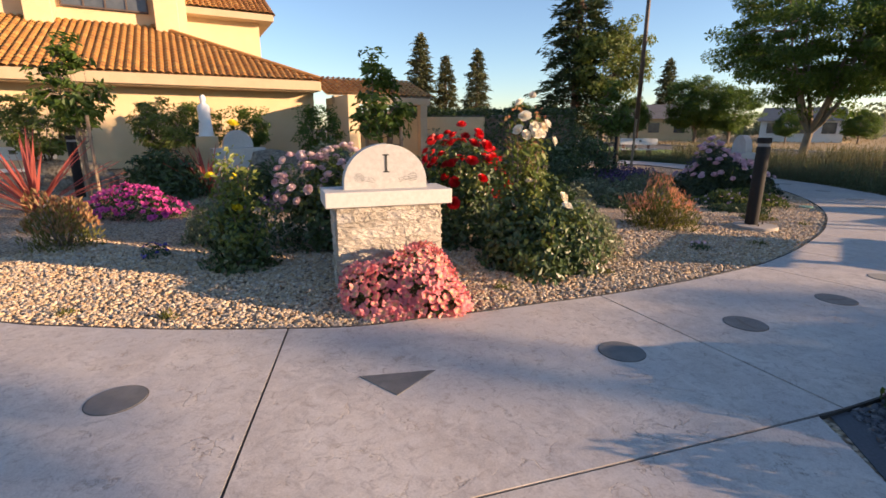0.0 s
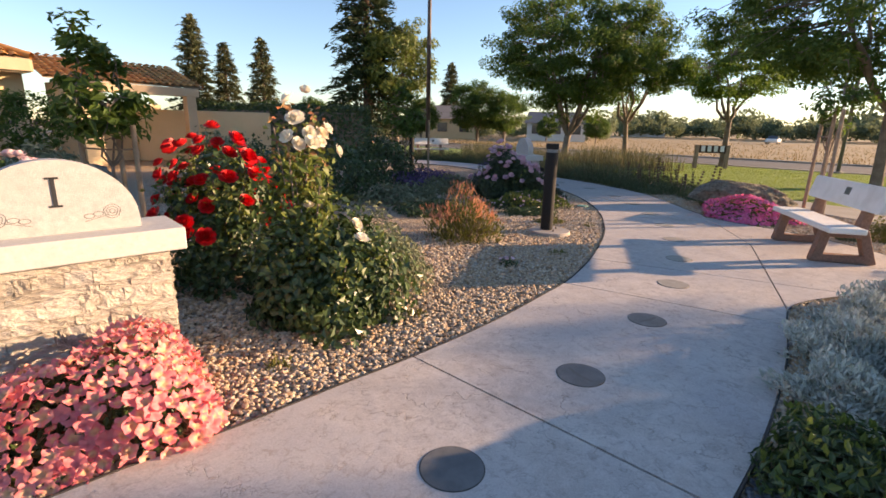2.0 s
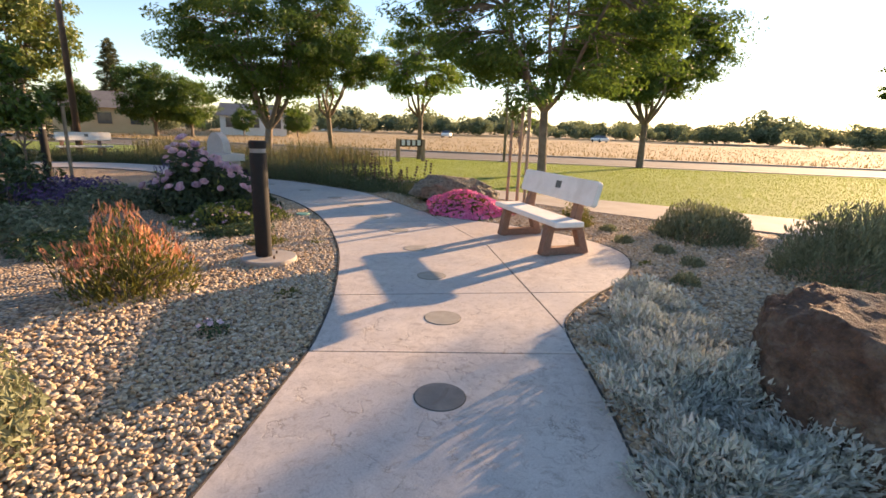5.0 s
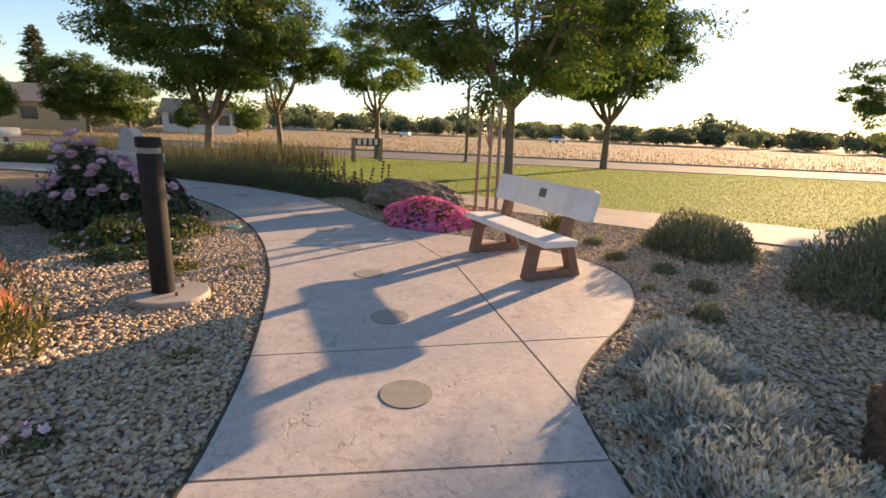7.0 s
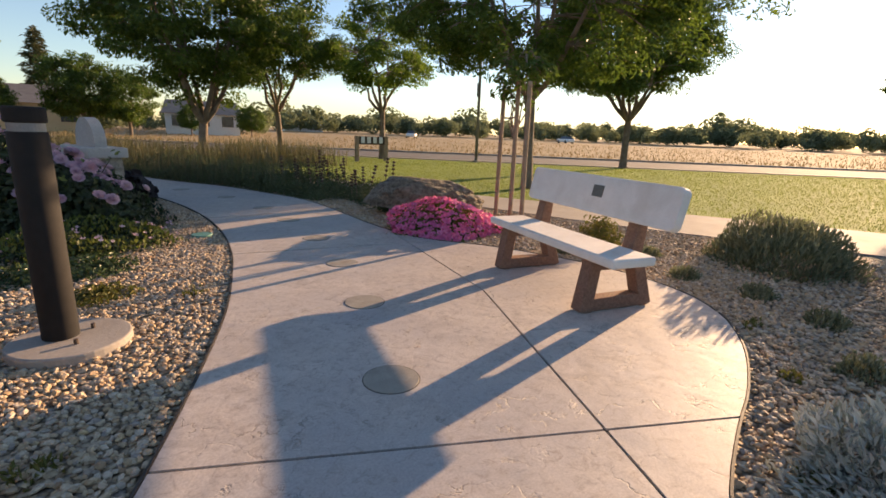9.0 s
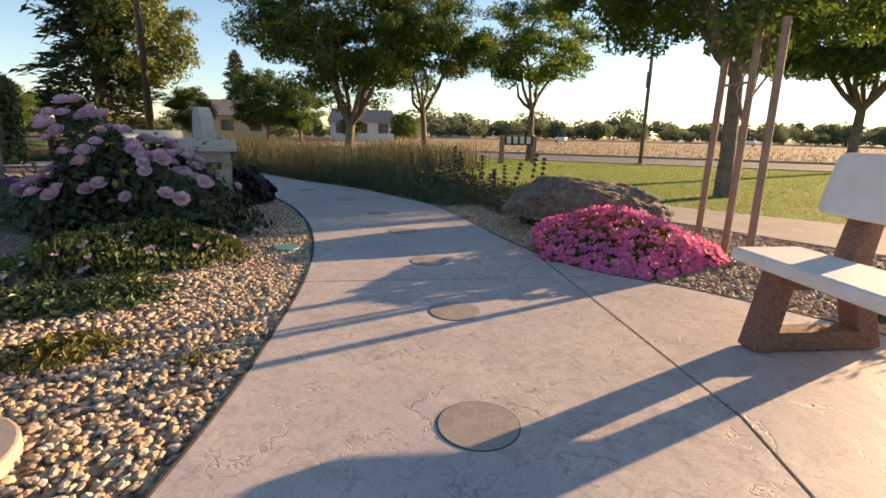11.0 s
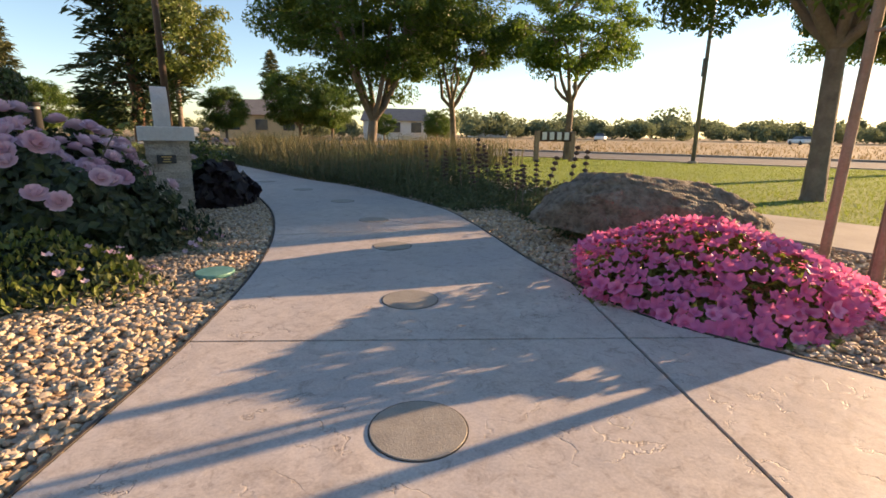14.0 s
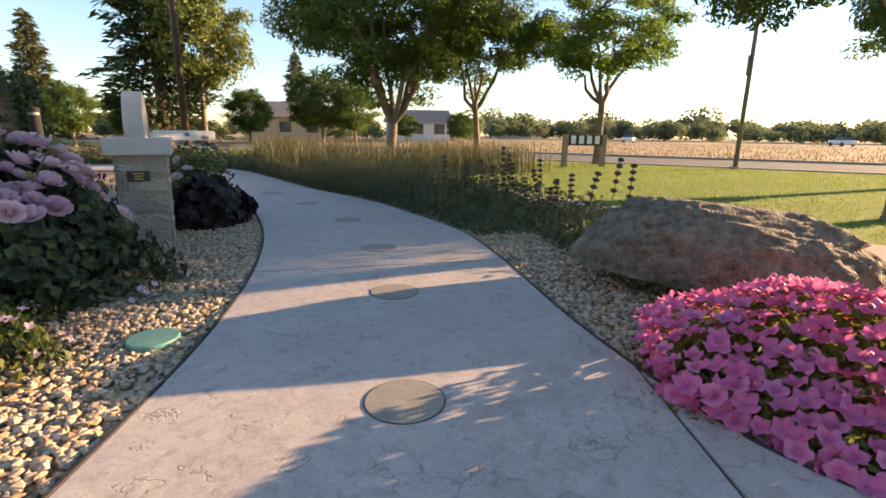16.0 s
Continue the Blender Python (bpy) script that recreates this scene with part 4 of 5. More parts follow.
pz = shrub("pansies", "small clump of blue pansies on gravel", (-2.85, 4.62), 0.18, 0.16, 0.16, 160, 0.045, L_DARK, 55, stems=0, cat="pansies")
bloom(pz, T_BLUE, 16, 0.18, 0.16, 0.18, 0.06, 55, 0.9, 0.3)
pz = shrub("pansies", "tiny pale pansies on gravel", (3.55, 6.75), 0.13, 0.12, 0.10, 120, 0.04, L_DARK, 56, stems=0, cat="pansies")
bloom(pz, [trumpet_mesh("lilac_pansy", F_LILAC, 3)], 6, 0.12, 0.1, 0.12, 0.05, 56, 0.9, 0.3)

# sword-leaved plant
def sword_plant(label, at, n, ln, seed, mat):
    rng = np.random.default_rng(seed)
    ob = thing("sword_plant", label, "plant", (at[0], at[1], -0.03))
    for i in range(n):
        a, e = rng.uniform(0, 2 * math.pi), radians(rng.uniform(25, 88))
        l = ln * rng.uniform(0.7, 1.1)
        d, s = np.array([math.cos(a), math.sin(a), 0]), np.array([-math.sin(a), math.cos(a), 0]) * 0.03
        v = []
        for t in (0, 0.35, 0.7, 1.0):
            c = d * l * math.cos(e) * t * (1 + 0.2 * t) + np.array([0, 0, l * math.sin(e) * t * (1 - 0.12 * t)])
            w = (0.7, 1.0, 0.75, 0.05)[(0, 0.35, 0.7, 1.0).index(t)]
            v += [c - s * w, c + np.array([0, 0, -0.012]), c + s * w]
        f = []
        for k in range(3):
            o = 3 * k
            f += [(o, o + 1, o + 4, o + 3), (o + 1, o + 2, o + 5, o + 4)]
        part("blade", mesh_np("blade", v, f, mat), ob)


sword_plant("red sword-leaved flax plant", (-7.3, 6.5), 44, 1.6, 61, L_RED)
sword_plant("dull red sword-leaved flax plant", (-6.1, 9.4), 26, 1.3, 62, L_RED)

# left garden background
for i, (nm, lb, at, rx, h, n, lf, mt) in enumerate((
        ("shrub", "dark green spreading garden shrub", (-6.6, 8.7), 0.9, 1.05, 3000, 0.13, L_DARK), ("shrub", "low dark green shrub in gravel", (-4.2, 8.6), 0.7, 0.8, 1800, 0.12, L_DARK),
        ("shrub", "grey-green shrub in the bed", (-5.0, 13.0), 1.0, 1.1, 1600, 0.14, L_GREY),
        ("shrub", "dense dark green shrub", (1.2, 12.5), 1.1, 1.3, 2200, 0.12, L_DARK), ("shrub", "dense dark green shrub", (-0.6, 13.0), 1.3, 1.2, 2200, 0.12, L_DARK),
        ("shrub", "dark green rounded garden shrub", (2.3, 15.5), 1.2, 1.6, 2400, 0.13, L_DARK), ("shrub", "low lavender shrub in bloom", (2.7, 11.8), 1.0, 0.42, 1800, 0.09, L_GREY),
        ("shrub", "low lavender shrub in bloom", (4.0, 13.5), 0.9, 0.42, 1600, 0.09, L_GREY), ("shrub", "low dark green mat", (3.1, 10.4), 0.75, 0.22, 1500, 0.07, L_DARK),
        ("shrub", "low purple flowering groundcover on gravel", (-3.0, 8.6), 1.0, 0.5, 1600, 0.10, L_LAV),
        ("shrub", "low lilac flowering groundcover on gravel", (3.6, 14.6), 1.0, 0.5, 1500, 0.09, L_LAV), ("shrub", "green shrub in the bed", (-8.2, 10.4), 0.9, 0.8, 1500, 0.12, L_DARK),
        ("shrub", "green shrub in the bed", (-1.9, 15.8), 1.2, 1.4, 1700, 0.15, L_GREY))):
    shrub(nm, lb, at, rx, rx * 0.9, h, n, lf, mt, 80 + i, 0.5, 0.4, 0.18, 8)
# clipped hedge
rng = np.random.default_rng(70)
hv = rng.uniform(-1, 1, (9000, 3))
ax = rng.integers(0, 3, 9000)
hv[np.arange(9000), ax] = np.sign(hv[np.arange(9000), ax])
hn = np.zeros((9000, 3))
hn[np.arange(9000), ax] = hv[np.arange(9000), ax]
hedge = thing("hedge", "clipped dark green hedge", "hedge", (-1.6, 24.5, 0), 5)
part("foliage", leaf_mesh("foliage", rng, hv * [3.6, 0.8, 1.15] + [0, 0, 1.15] + rng.normal(0, 0.06, (9000, 3)), hn, 0.17 * rng.uniform(0.7, 1.3, 9000), L_DARK, 0.6), hedge)
part("inner_wood", mesh_bm("twigs", box_bm(6.9, 1.4, 2.1, (0, 0, 1.05), 0.15), M_BARK), hedge)


def stake_set(at, offs, h, label, bar=0.0):
    ob = thing("tree_stakes", label, "tree stakes", (at[0], at[1], 0))
    for dx, dy, k in offs:
        part("stake", mesh_bm("stake", cyl_bm(0.032, h * k + 0.1, -0.1, 12, 0.006), M_WOOD), ob, "", pose(dx, dy, 0, 1.5 * dy, 1.5 * dx, 0))
    if bar:
        (x0, y0, _), (x1, y1, _) = offs[0], offs[1]
        tb = Tubes(6)
        tb.add([(x0, y0, bar), ((x0 + x1) / 2, (y0 + y1) / 2, bar - 0.01), (x1, y1, bar)], [0.012] * 3)
        part("tie_bar", tb.mesh("tie", M_WOOD), ob)


WALL_A = broad_tree(95, 0.45, (0.05, 0.0), (0, 0, 1.45, 0.85, 0.85, 0.85), 0.04, 7, 60, 50, 0.14, L_LIGHT, M_BARK, 0.2)
WALL_B = broad_tree(96, 0.4, (0.0, 0.05), (0, 0, 1.5, 0.8, 0.8, 1.0), 0.04, 7, 60, 50, 0.14, L_ASH, M_BARK, 0.22)
for m, at, rz, k, lb in ((WALL_A, (-9.9, 12.2), 0, 1.0, "rounded bright green shrub by the wall"), (WALL_B, (-11.2, 15.2), 40, 0.95, "green climber on the stucco wall"),
                         (WALL_B, (-9.6, 15.9), 120, 0.9, "green climber on the stucco wall"),
                         (WALL_B, (-6.4, 15.3), 90, 0.9, "dark green shrub beside the porch"), (WALL_A, (-10.6, 9.2), 60, 1.0, "upright yellow-green shrub by the wall")):
    place_tree(m, at, rz, k, "tall_shrub", lb)["category"] = "shrub"
SAP = broad_tree(91, 1.0, (0.02, 0.0), (0, 0, 1.85, 0.5, 0.5, 0.8), 0.025, 6, 46, 32, 0.15, L_ASH, M_BARK, 0.15)
SAP2 = broad_tree(93, 1.2, (0.02, 0.0), (0, 0, 2.2, 0.45, 0.45, 0.7), 0.022, 5, 26, 26, 0.12, L_ASH, M_BARK, 0.14)
place_tree(SAP, (-1.35, 8.3), 0, 1.0, "young_tree", "young staked tree with long glossy leaves")
stake_set((-1.35, 8.3), ((-0.35, 0.1, 1), (0.35, -0.1, 1), (0.0, 0.3, 0.9)), 1.5, "wooden stakes round a young tree", 1.2)
place_tree(SAP, (-7.7, 7.9), 90, 1.15, "young_tree", "young staked tree with long glossy leaves")
stake_set((-7.5, 7.8), ((-0.25, 0.1, 1), (0.25, -0.1, 1)), 1.7, "wooden stakes round a young tree", 1.3)
place_tree(SAP, (3.0, 15.2), 30, 1.0, "young_tree", "young dark green tree between stakes")
stake_set((3.2, 15.2), ((-0.5, 0.1, 1), (0.45, -0.1, 1)), 1.75, "wooden stakes round a young tree")
place_tree(SAP2, (10.22, 9.08), 30, 1.0, "young_tree", "thin young tree held by three stakes")
stake_set((10.1, 9.02), ((0.15, 0.36, 1), (0.02, 0.0, 1.0), (-0.13, -0.30, 0.98)), 2.05, "three tall wooden stakes round a young tree", 1.55)

# near the second monument
lr = rose_bush("lilac pink rose bush with heavy blooms", (5.32, 12.2), 0.98, 0.85, 1.02, 12000, 41, R_LILAC, 105, 0.135, 0.42, 14, L_SHADED, 0.02)
gm = shrub("verbena", "low mat of pink-flowered verbena", (5.3, 11.1), 0.9, 0.6, 0.30, 5200, 0.05, L_SHADED, 42, 0.5, 0.3, 0.2, 0, cat="groundcover", extra=((2000, 0.05, L_LIGHT, 0.2, 1.3, 0.6),))
bloom(gm, [trumpet_mesh("verbena_flower", F_LILAC, 12)], 62, 0.95, 0.62, 0.29, 0.05, 42, 0.9, 0.3, name="flower")
shrub("groundcover", "low olive green mat on gravel", (5.0, 10.1), 0.62, 0.34, 0.16, 2400, 0.045, L_DARK, 43, 0.5, 0.3, 0.15, 0, cat="groundcover")
shrub("groundcover", "small yellow-green tuft on gravel", (5.05, 9.25), 0.28, 0.18, 0.12, 500, 0.05, L_HEATH, 46, 0.4, 0.3, 0.15, 0, cat="groundcover")
gm = shrub("verbena", "pink verbena sprawling on gravel", (6.05, 12.0), 0.50, 0.46, 0.15, 1300, 0.045, L_GREY, 47, 0.5, 0.3, 0.3, 0, cat="groundcover")
bloom(gm, [trumpet_mesh("verbena_flower", F_LILAC, 13)], 44, 0.50, 0.46, 0.17, 0.045, 47, 0.9, 0.2)
shrub("coral_bells", "mound of near-black purple foliage", (6.55, 14.35), 0.48, 0.55, 0.48, 900, 0.15, L_BLACK, 45, 0.9, 0.4, 0.15, 0)
shrub("lavender", "upright blue-grey lavender clump on gravel", (5.3, 14.0), 0.6, 0.5, 0.75, 1500, 0.09, L_LAV, 48, 0.25, 0.3, 0.15, 6, None, "shrub", 0, 1.0)
rr = rose_bush("pale pink rose bush beyond the monument", (6.3, 16.2), 0.6, 0.6, 0.85, 1500, 49, R_BLUSH, 22, 0.12, 0.4)

# right of the walk
pm = shrub("petunias", "large mound of bright pink petunias", (9.05, 9.41), 0.80, 0.64, 0.43, 4800, 0.055, L_LIGHT, 57, cat="flower mound", stems=0, rz=-35, cone=2.0)
bloom(pm, T_PINK, 560, 0.80, 0.65, 0.44, 0.090, 57, 0.90, 0.06, up=0.3, cone=2.0)
shrub("rosemary", "rounded grey-green shrub on gravel", (10.72, 5.72), 0.85, 0.75, 0.56, 6000, 0.075, L_GREY, 58, 0.25, 0.45, 0.1, 14, None, "shrub", 0, 0.8)
shrub("rosemary", "rounded grey-green shrub on gravel", (9.75, 3.75), 0.95, 0.85, 0.8, 6000, 0.075, L_GREY, 59, 0.25, 0.45, 0.14, 14, None, "shrub", 0, 0.8)
shrub("rosemary", "loose grey-green shrub on gravel", (11.6, 3.4), 0.8, 0.75, 0.85, 3500, 0.085, L_GREY, 60, 0.25, 0.45, 0.14, 14, None, "shrub", 0, 0.8)
for i, (x, y) in enumerate(((9.28, 6.32), (9.16, 5.66), (8.78, 5.15), (9.9, 6.9), (7.9, 4.9), (9.3, 7.6))):
    shrub("tuft", "small silvery green tuft on gravel", (x, y), 0.17, 0.16, 0.14, 420, 0.05, L_GREY, 110 + i, 0.3, 0.3, 0.1, 0, cat="tuft", upward=0.8)
shrub("green_shrub", "small yellow-green shrub behind the bench", (9.9, 7.5), 0.32, 0.3, 0.42, 900, 0.06, L_HEATH, 117, 0.4)
SIL = "mat of silver-leaved dusty shrub beside the walk"
for i, (x, y, r, h) in enumerate(((5.35, 4.05, 0.55, 0.34), (5.95, 4.42, 0.5, 0.32), (4.75, 3.6, 0.42, 0.28), (6.65, 4.75, 0.45, 0.34), (5.6, 3.75, 0.42, 0.34), (5.3, 3.35, 0.38, 0.28))):
    shrub("dusty_miller", SIL, (x, y), r, r * 0.9, h, int(12000 * r), 0.05, L_SILVER, 120 + i, 0.36, 0.3, 0.3, 6, None, "shrub", 0, 0.22)
shrub("green_shrub", "low green shrub with reddish tips by the walk", (4.05, 3.0), 0.42, 0.38, 0.34, 2200, 0.06, L_DARK, 130, 0.4, 0.4, 0.15, 6, extra=((300, 0.06, L_LIGHT, 0.3, 1.3, 0.5),))
shrub("green_shrub", "low green shrub with reddish tips by the walk", (3.85, 2.3), 0.35, 0.35, 0.34, 1500, 0.06, L_DARK, 131, 0.4)

# salvia bank along the walk
def in_band(rng, n, a0, a1, line, w):
    """Plan points in a band of width w to the right of part of a line."""
    k = rng.uniform(a0, a1, n) * (len(line) - 2)
    i = k.astype(int)
    p = np.array(line)
    t = (k - i)[:, None]
    q = p[i] * (1 - t) + p[i + 1] * t
    d = unit(p[i + 1] - p[i])
    o = rng.uniform(0.05, 1, n)
    return np.concatenate([q + np.stack([d[:, 1], -d[:, 0]], 1) * (o * w)[:, None], np.full((n, 1), -0.03)], 1), o


rng = np.random.default_rng(140)
i0 = next(i for i, p in enumerate(RS) if p[1] > 11.6) / len(RS)
P, o = in_band(rng, 60000, i0 - 0.035, 1.0, RS, 1.9)
keep = (o > 0.34) | (P[:, 1] > 12.6)
P, o = P[keep], o[keep]
h = (0.20 + 0.26 * o + 0.09 * np.sin(P[:, 0] * 5.1 + 2) * np.cos(P[:, 1] * 4.3) + 0.06 * rng.normal(0, 1, len(P))) * np.clip((P[:, 1] - 10.3) / 4.5, 0.6, 1)
Q = P + np.stack([rng.normal(0, 0.05, len(P)), rng.normal(0, 0.05, len(P)), np.abs(rng.uniform(0, 1, len(P))) * h], 1)
solid("salvia_foliage", leaf_mesh("salvia", rng, Q, rng.normal(0, 1, (len(P), 3)) + [0, 0, 0.5], 0.08 * rng.uniform(0.7, 1.3, len(P)), L_SALVIA, 0.3), "bank of grey-green salvia along the walk", "salvia", "stuff")
P, o = in_band(rng, 1000, i0 + 0.07, 1.0, RS, 1.9)
solid("salvia_stalks", blade_mesh("stalks", rng, P, 0.65 + 0.25 * rng.uniform(0, 1, len(P)), 0.30, 0.012, L_STRAW), "thin dry flower stalks above the salvia", "stalks", "stuff")
tb = Tubes(6)
tb.add([(0, 0, 0), (0.01, 0, 0.4), (0.0, 0.01, 0.78)], [0.008, 0.006, 0.004])
stalk_me = tb.mesh("stalk", M_BARK)
tb = Tubes(7)
tb.add([(0, 0, -0.028), (0, 0, -0.012), (0, 0, 0.012), (0, 0, 0.026)], [0.008, 0.036, 0.032, 0.006])
whorl_me = tb.mesh("seed_head", surface("dark_seed_head", (0.06, 0.04, 0.03), (0.11, 0.075, 0.055), 30, 0.9, 0.4, 90))
P, o = in_band(rng, 52, i0 - 0.03, i0 + 0.10, RS, 1.7)
for p, q in zip(P, o):
    if q < 0.42 or (p[0] - 9.93) ** 2 + (p[1] - 10.62) ** 2 < 1.7:
        continue
    ob = thing("sage_spike", "upright spike of dark whorled seed heads", "seed spike", (p[0], p[1], 0.05), rng.uniform(0, 360), "seed spikes in the salvia")
    ob.matrix_basis = pose(p[0], p[1], 0.02, rng.normal(0, 7), rng.normal(0, 7), 0) @ Matrix.Diagonal((1, 1, rng.uniform(0.6, 1.05), 1))
    part("stalk", stalk_me, ob)
    for z in (0.42, 0.52, 0.61, 0.69, 0.76):
        part("seed_head", whorl_me, ob, "", pose(0, 0, z))
# tall dry grass further along
X, Y = rng.uniform(7.6, 15.0, 6000), rng.uniform(19.5, 31.0, 6000)
keep = ~inside(PATH_PLAN, X, Y) & (0.81 * X + 0.586 * Y < 24.5 + 2 * np.sin(X)) & ~((X > 6.2) & (X < 11.5) & (Y < 20))
P = np.stack([X[keep], Y[keep], np.full(keep.sum(), -0.03)], 1)
solid("tall_grass", blade_mesh("tall_grass", rng, P, 0.65 + 0.4 * rng.uniform(0, 1, len(P)), 0.55, 0.022, L_STRAW), "tall dry ornamental grass", "tall grass", "stuff")
X, Y = rng.uniform(6.5, 12.0, 3400), rng.uniform(15.2, 21.0, 3400)
keep = ~inside(PATH_PLAN, X, Y) & (X < 11.0 - 0.33 * (Y - 13.0)) & (X > 7)
P = np.stack([X[keep], Y[keep], np.full(keep.sum(), -0.03)], 1)
solid("tall_grass", blade_mesh("tall_grass", rng, P, 0.30 + 0.32 * rng.uniform(0, 1, len(P)), 0.6, 0.012, L_STRAW), "tall dry ornamental grass by the walk", "tall grass", "stuff")
# field grass
a, nn = rng.uniform(-75, 75, 15000), 39 + 60 * rng.uniform(0, 1, 15000) ** 1.8
P = np.stack([NRM.x * nn + ALONG.x * a, NRM.y * nn + ALONG.y * a, np.zeros(15000)], 1)
solid("field_grass", blade_mesh("field_grass", rng, P, 0.10 + 0.2 * rng.uniform(0, 1, 15000) ** 2, 0.7, 0.06, island("field_straw", [(0.27, 0.19, 0.09), (0.33, 0.24, 0.12), (0.20, 0.155, 0.08)], 0.9, 0.3)), "dry grass standing in the field", "dry grass", "stuff")
# lawn blades
X, Y = rng.uniform(10.5, 34, 170000), rng.uniform(-3, 25, 170000)
far_line = np.interp(Y, [p[1] for p in sf], [p[0] for p in sf])
keep = (X > far_line + 0.02) & (0.81 * X + 0.586 * Y < 29.3)
P = np.stack([X[keep], Y[keep], np.full(keep.sum(), -0.012)], 1)
solid("lawn_grass", blade_mesh("lawn_grass", rng, P, 0.02 + 0.02 * rng.uniform(0, 1, len(P)), 0.5, 0.014, L_GRASS), "short mown grass blades", "grass", "stuff")


# ---- boulders ----
def boulder(label, at, size, rz, mat, seed, sub=5):
    bm = bmesh.new()
    bmesh.ops.create_icosphere(bm, subdivisions=sub, radius=1.0)
    cuts = np.random.default_rng(seed)
    planes = [(Vector(q).normalized(), cuts.uniform(0.70, 0.93)) for q in cuts.normal(0, 1, (22, 3))]
    for v in bm.verts:
        d = v.co.normalized()
        k = 1 + 0.16 * noise.noise(d * 1.6 + Vector((seed, 0, 0))) + 0.09 * noise.noise(d * 4 + Vector((0, seed, 0))) + 0.035 * noise.noise(d * 10) + 0.02 * noise.noise(d * 24)
        k *= 1 - 0.10 * max(0, noise.noise(d * 2.3 + Vector((3, seed, 1))))
        for pn, lim in planes:
            k = min(k, (lim / max(d.dot(pn), 0.05)) + 0.05 * noise.noise(d * 5))
        k += 0.034 * noise.noise(d * 11 + Vector((seed, 0, 0))) + 0.022 * noise.noise(d * 24) + 0.014 * noise.noise(d * 52)
        q = d * k
        q = Vector((math.copysign(abs(q.x) ** (0.62 if q.x < 0 else 0.9), q.x), math.copysign(abs(q.y) ** 0.85, q.y), math.copysign(abs(q.z) ** 0.8, q.z)))
        v.co = Vector((q.x * size[0], q.y * size[1], max(q.z, -0.35) * size[2]))
    return solid("boulder", mesh_bm("boulder", bm, mat, True), label, "boulder", m=pose(at[0], at[1], at[2], 0, at[3] if len(at) > 3 else 0, rz))


boulder("long lichen-covered granite boulder", (9.97, 10.60, 0.17, 9), (1.02, 0.60, 0.47), -20, M_ROCK, 2, 6)
boulder("rust-brown boulder beside silver shrubs", (5.92, 3.22, 0.12), (0.74, 0.66, 0.58), 30, M_ROCK_B, 5, 6)
boulder("grey boulder among the shrubs", (-5.0, 10.6, 0.1), (0.85, 0.6, 0.9), 10, M_ROCK, 8)
boulder("grey boulder among the shrubs", (-4.2, 12.6, 0.1), (0.8, 0.6, 0.6), 40, M_ROCK, 9)
boulder("flat pinkish boulder in the garden", (-10.2, 9.6, 0.1), (1.1, 0.7, 0.6), 20, M_ROCK, 12)

# ---- monuments ----


def split_face(ob, w, d, h, seed, rows=(0.10, 0.06, 0.12, 0.05, 0.09, 0.07, 0.11, 0.055, 0.085, 0.07)):
    """Rough stones laid in courses round a core, each one a part."""
    rng = np.random.default_rng(seed)
    part("core", mesh_bm("core", box_bm(w - 0.05, d - 0.05, h, (0, 0, h / 2)), M_MORTAR), ob)
    metas = []
    for q in range(8):
        bm = box_bm(1, 1, 1, (0, 0, 0))
        bmesh.ops.subdivide_edges(bm, edges=bm.edges[:], cuts=3, use_grid_fill=True)
        for v in bm.verts:
            if v.co.y < -0.4:
                v.co.y += rng.uniform(-0.20, 0.12)
            v.co += Vector(rng.uniform(-0.012, 0.012, 3))
        metas.append(mesh_bm("stone", bm, M_STONE))
    for face, (ln, off, rot) in enumerate(((w, d / 2, 0), (d - 0.02, w / 2, 90), (w, d / 2, 180), (d - 0.02, w / 2, 270))):
        z = 0.0
        for r in rows:
            r = min(r, h - z)
            if r < 0.03:
                break
            x = -ln / 2
            while x < ln / 2 - 0.01:
                l = min(rng.uniform(0.05, 0.21), ln / 2 - x)
                if ln / 2 - x - l < 0.06:
                    l = ln / 2 - x
                m = pose(0, 0, 0, 0, 0, rot) @ pose(x + l / 2, -off + 0.012 + rng.uniform(-0.005, 0.005), z + r / 2) @ Matrix.Diagonal((l - 0.0025, 0.05, r - 0.0025, 1))
                part("stone", metas[int(rng.integers(0, 8))], ob, "", m)
                x += l
            z += r


def arch_bm(w, h, d):
    """An upright half-round slab, its foot on z = 0."""
    bm = bmesh.new()
    pts = [(-w / 2, 0.0), (w / 2, 0.0)] + [(w / 2 * math.cos(a), 0.06 + (h - 0.06) * math.sin(a)) for a in np.linspace(0, math.pi, 33)]
    vs = [bm.verts.new((x, -d / 2, z)) for x, z in pts]
    f = bm.faces.new(vs)
    r = bmesh.ops.extrude_face_region(bm, geom=[f])
    for v in r["geom"]:
        if isinstance(v, bmesh.types.BMVert):
            v.co.y = d / 2
    return bm


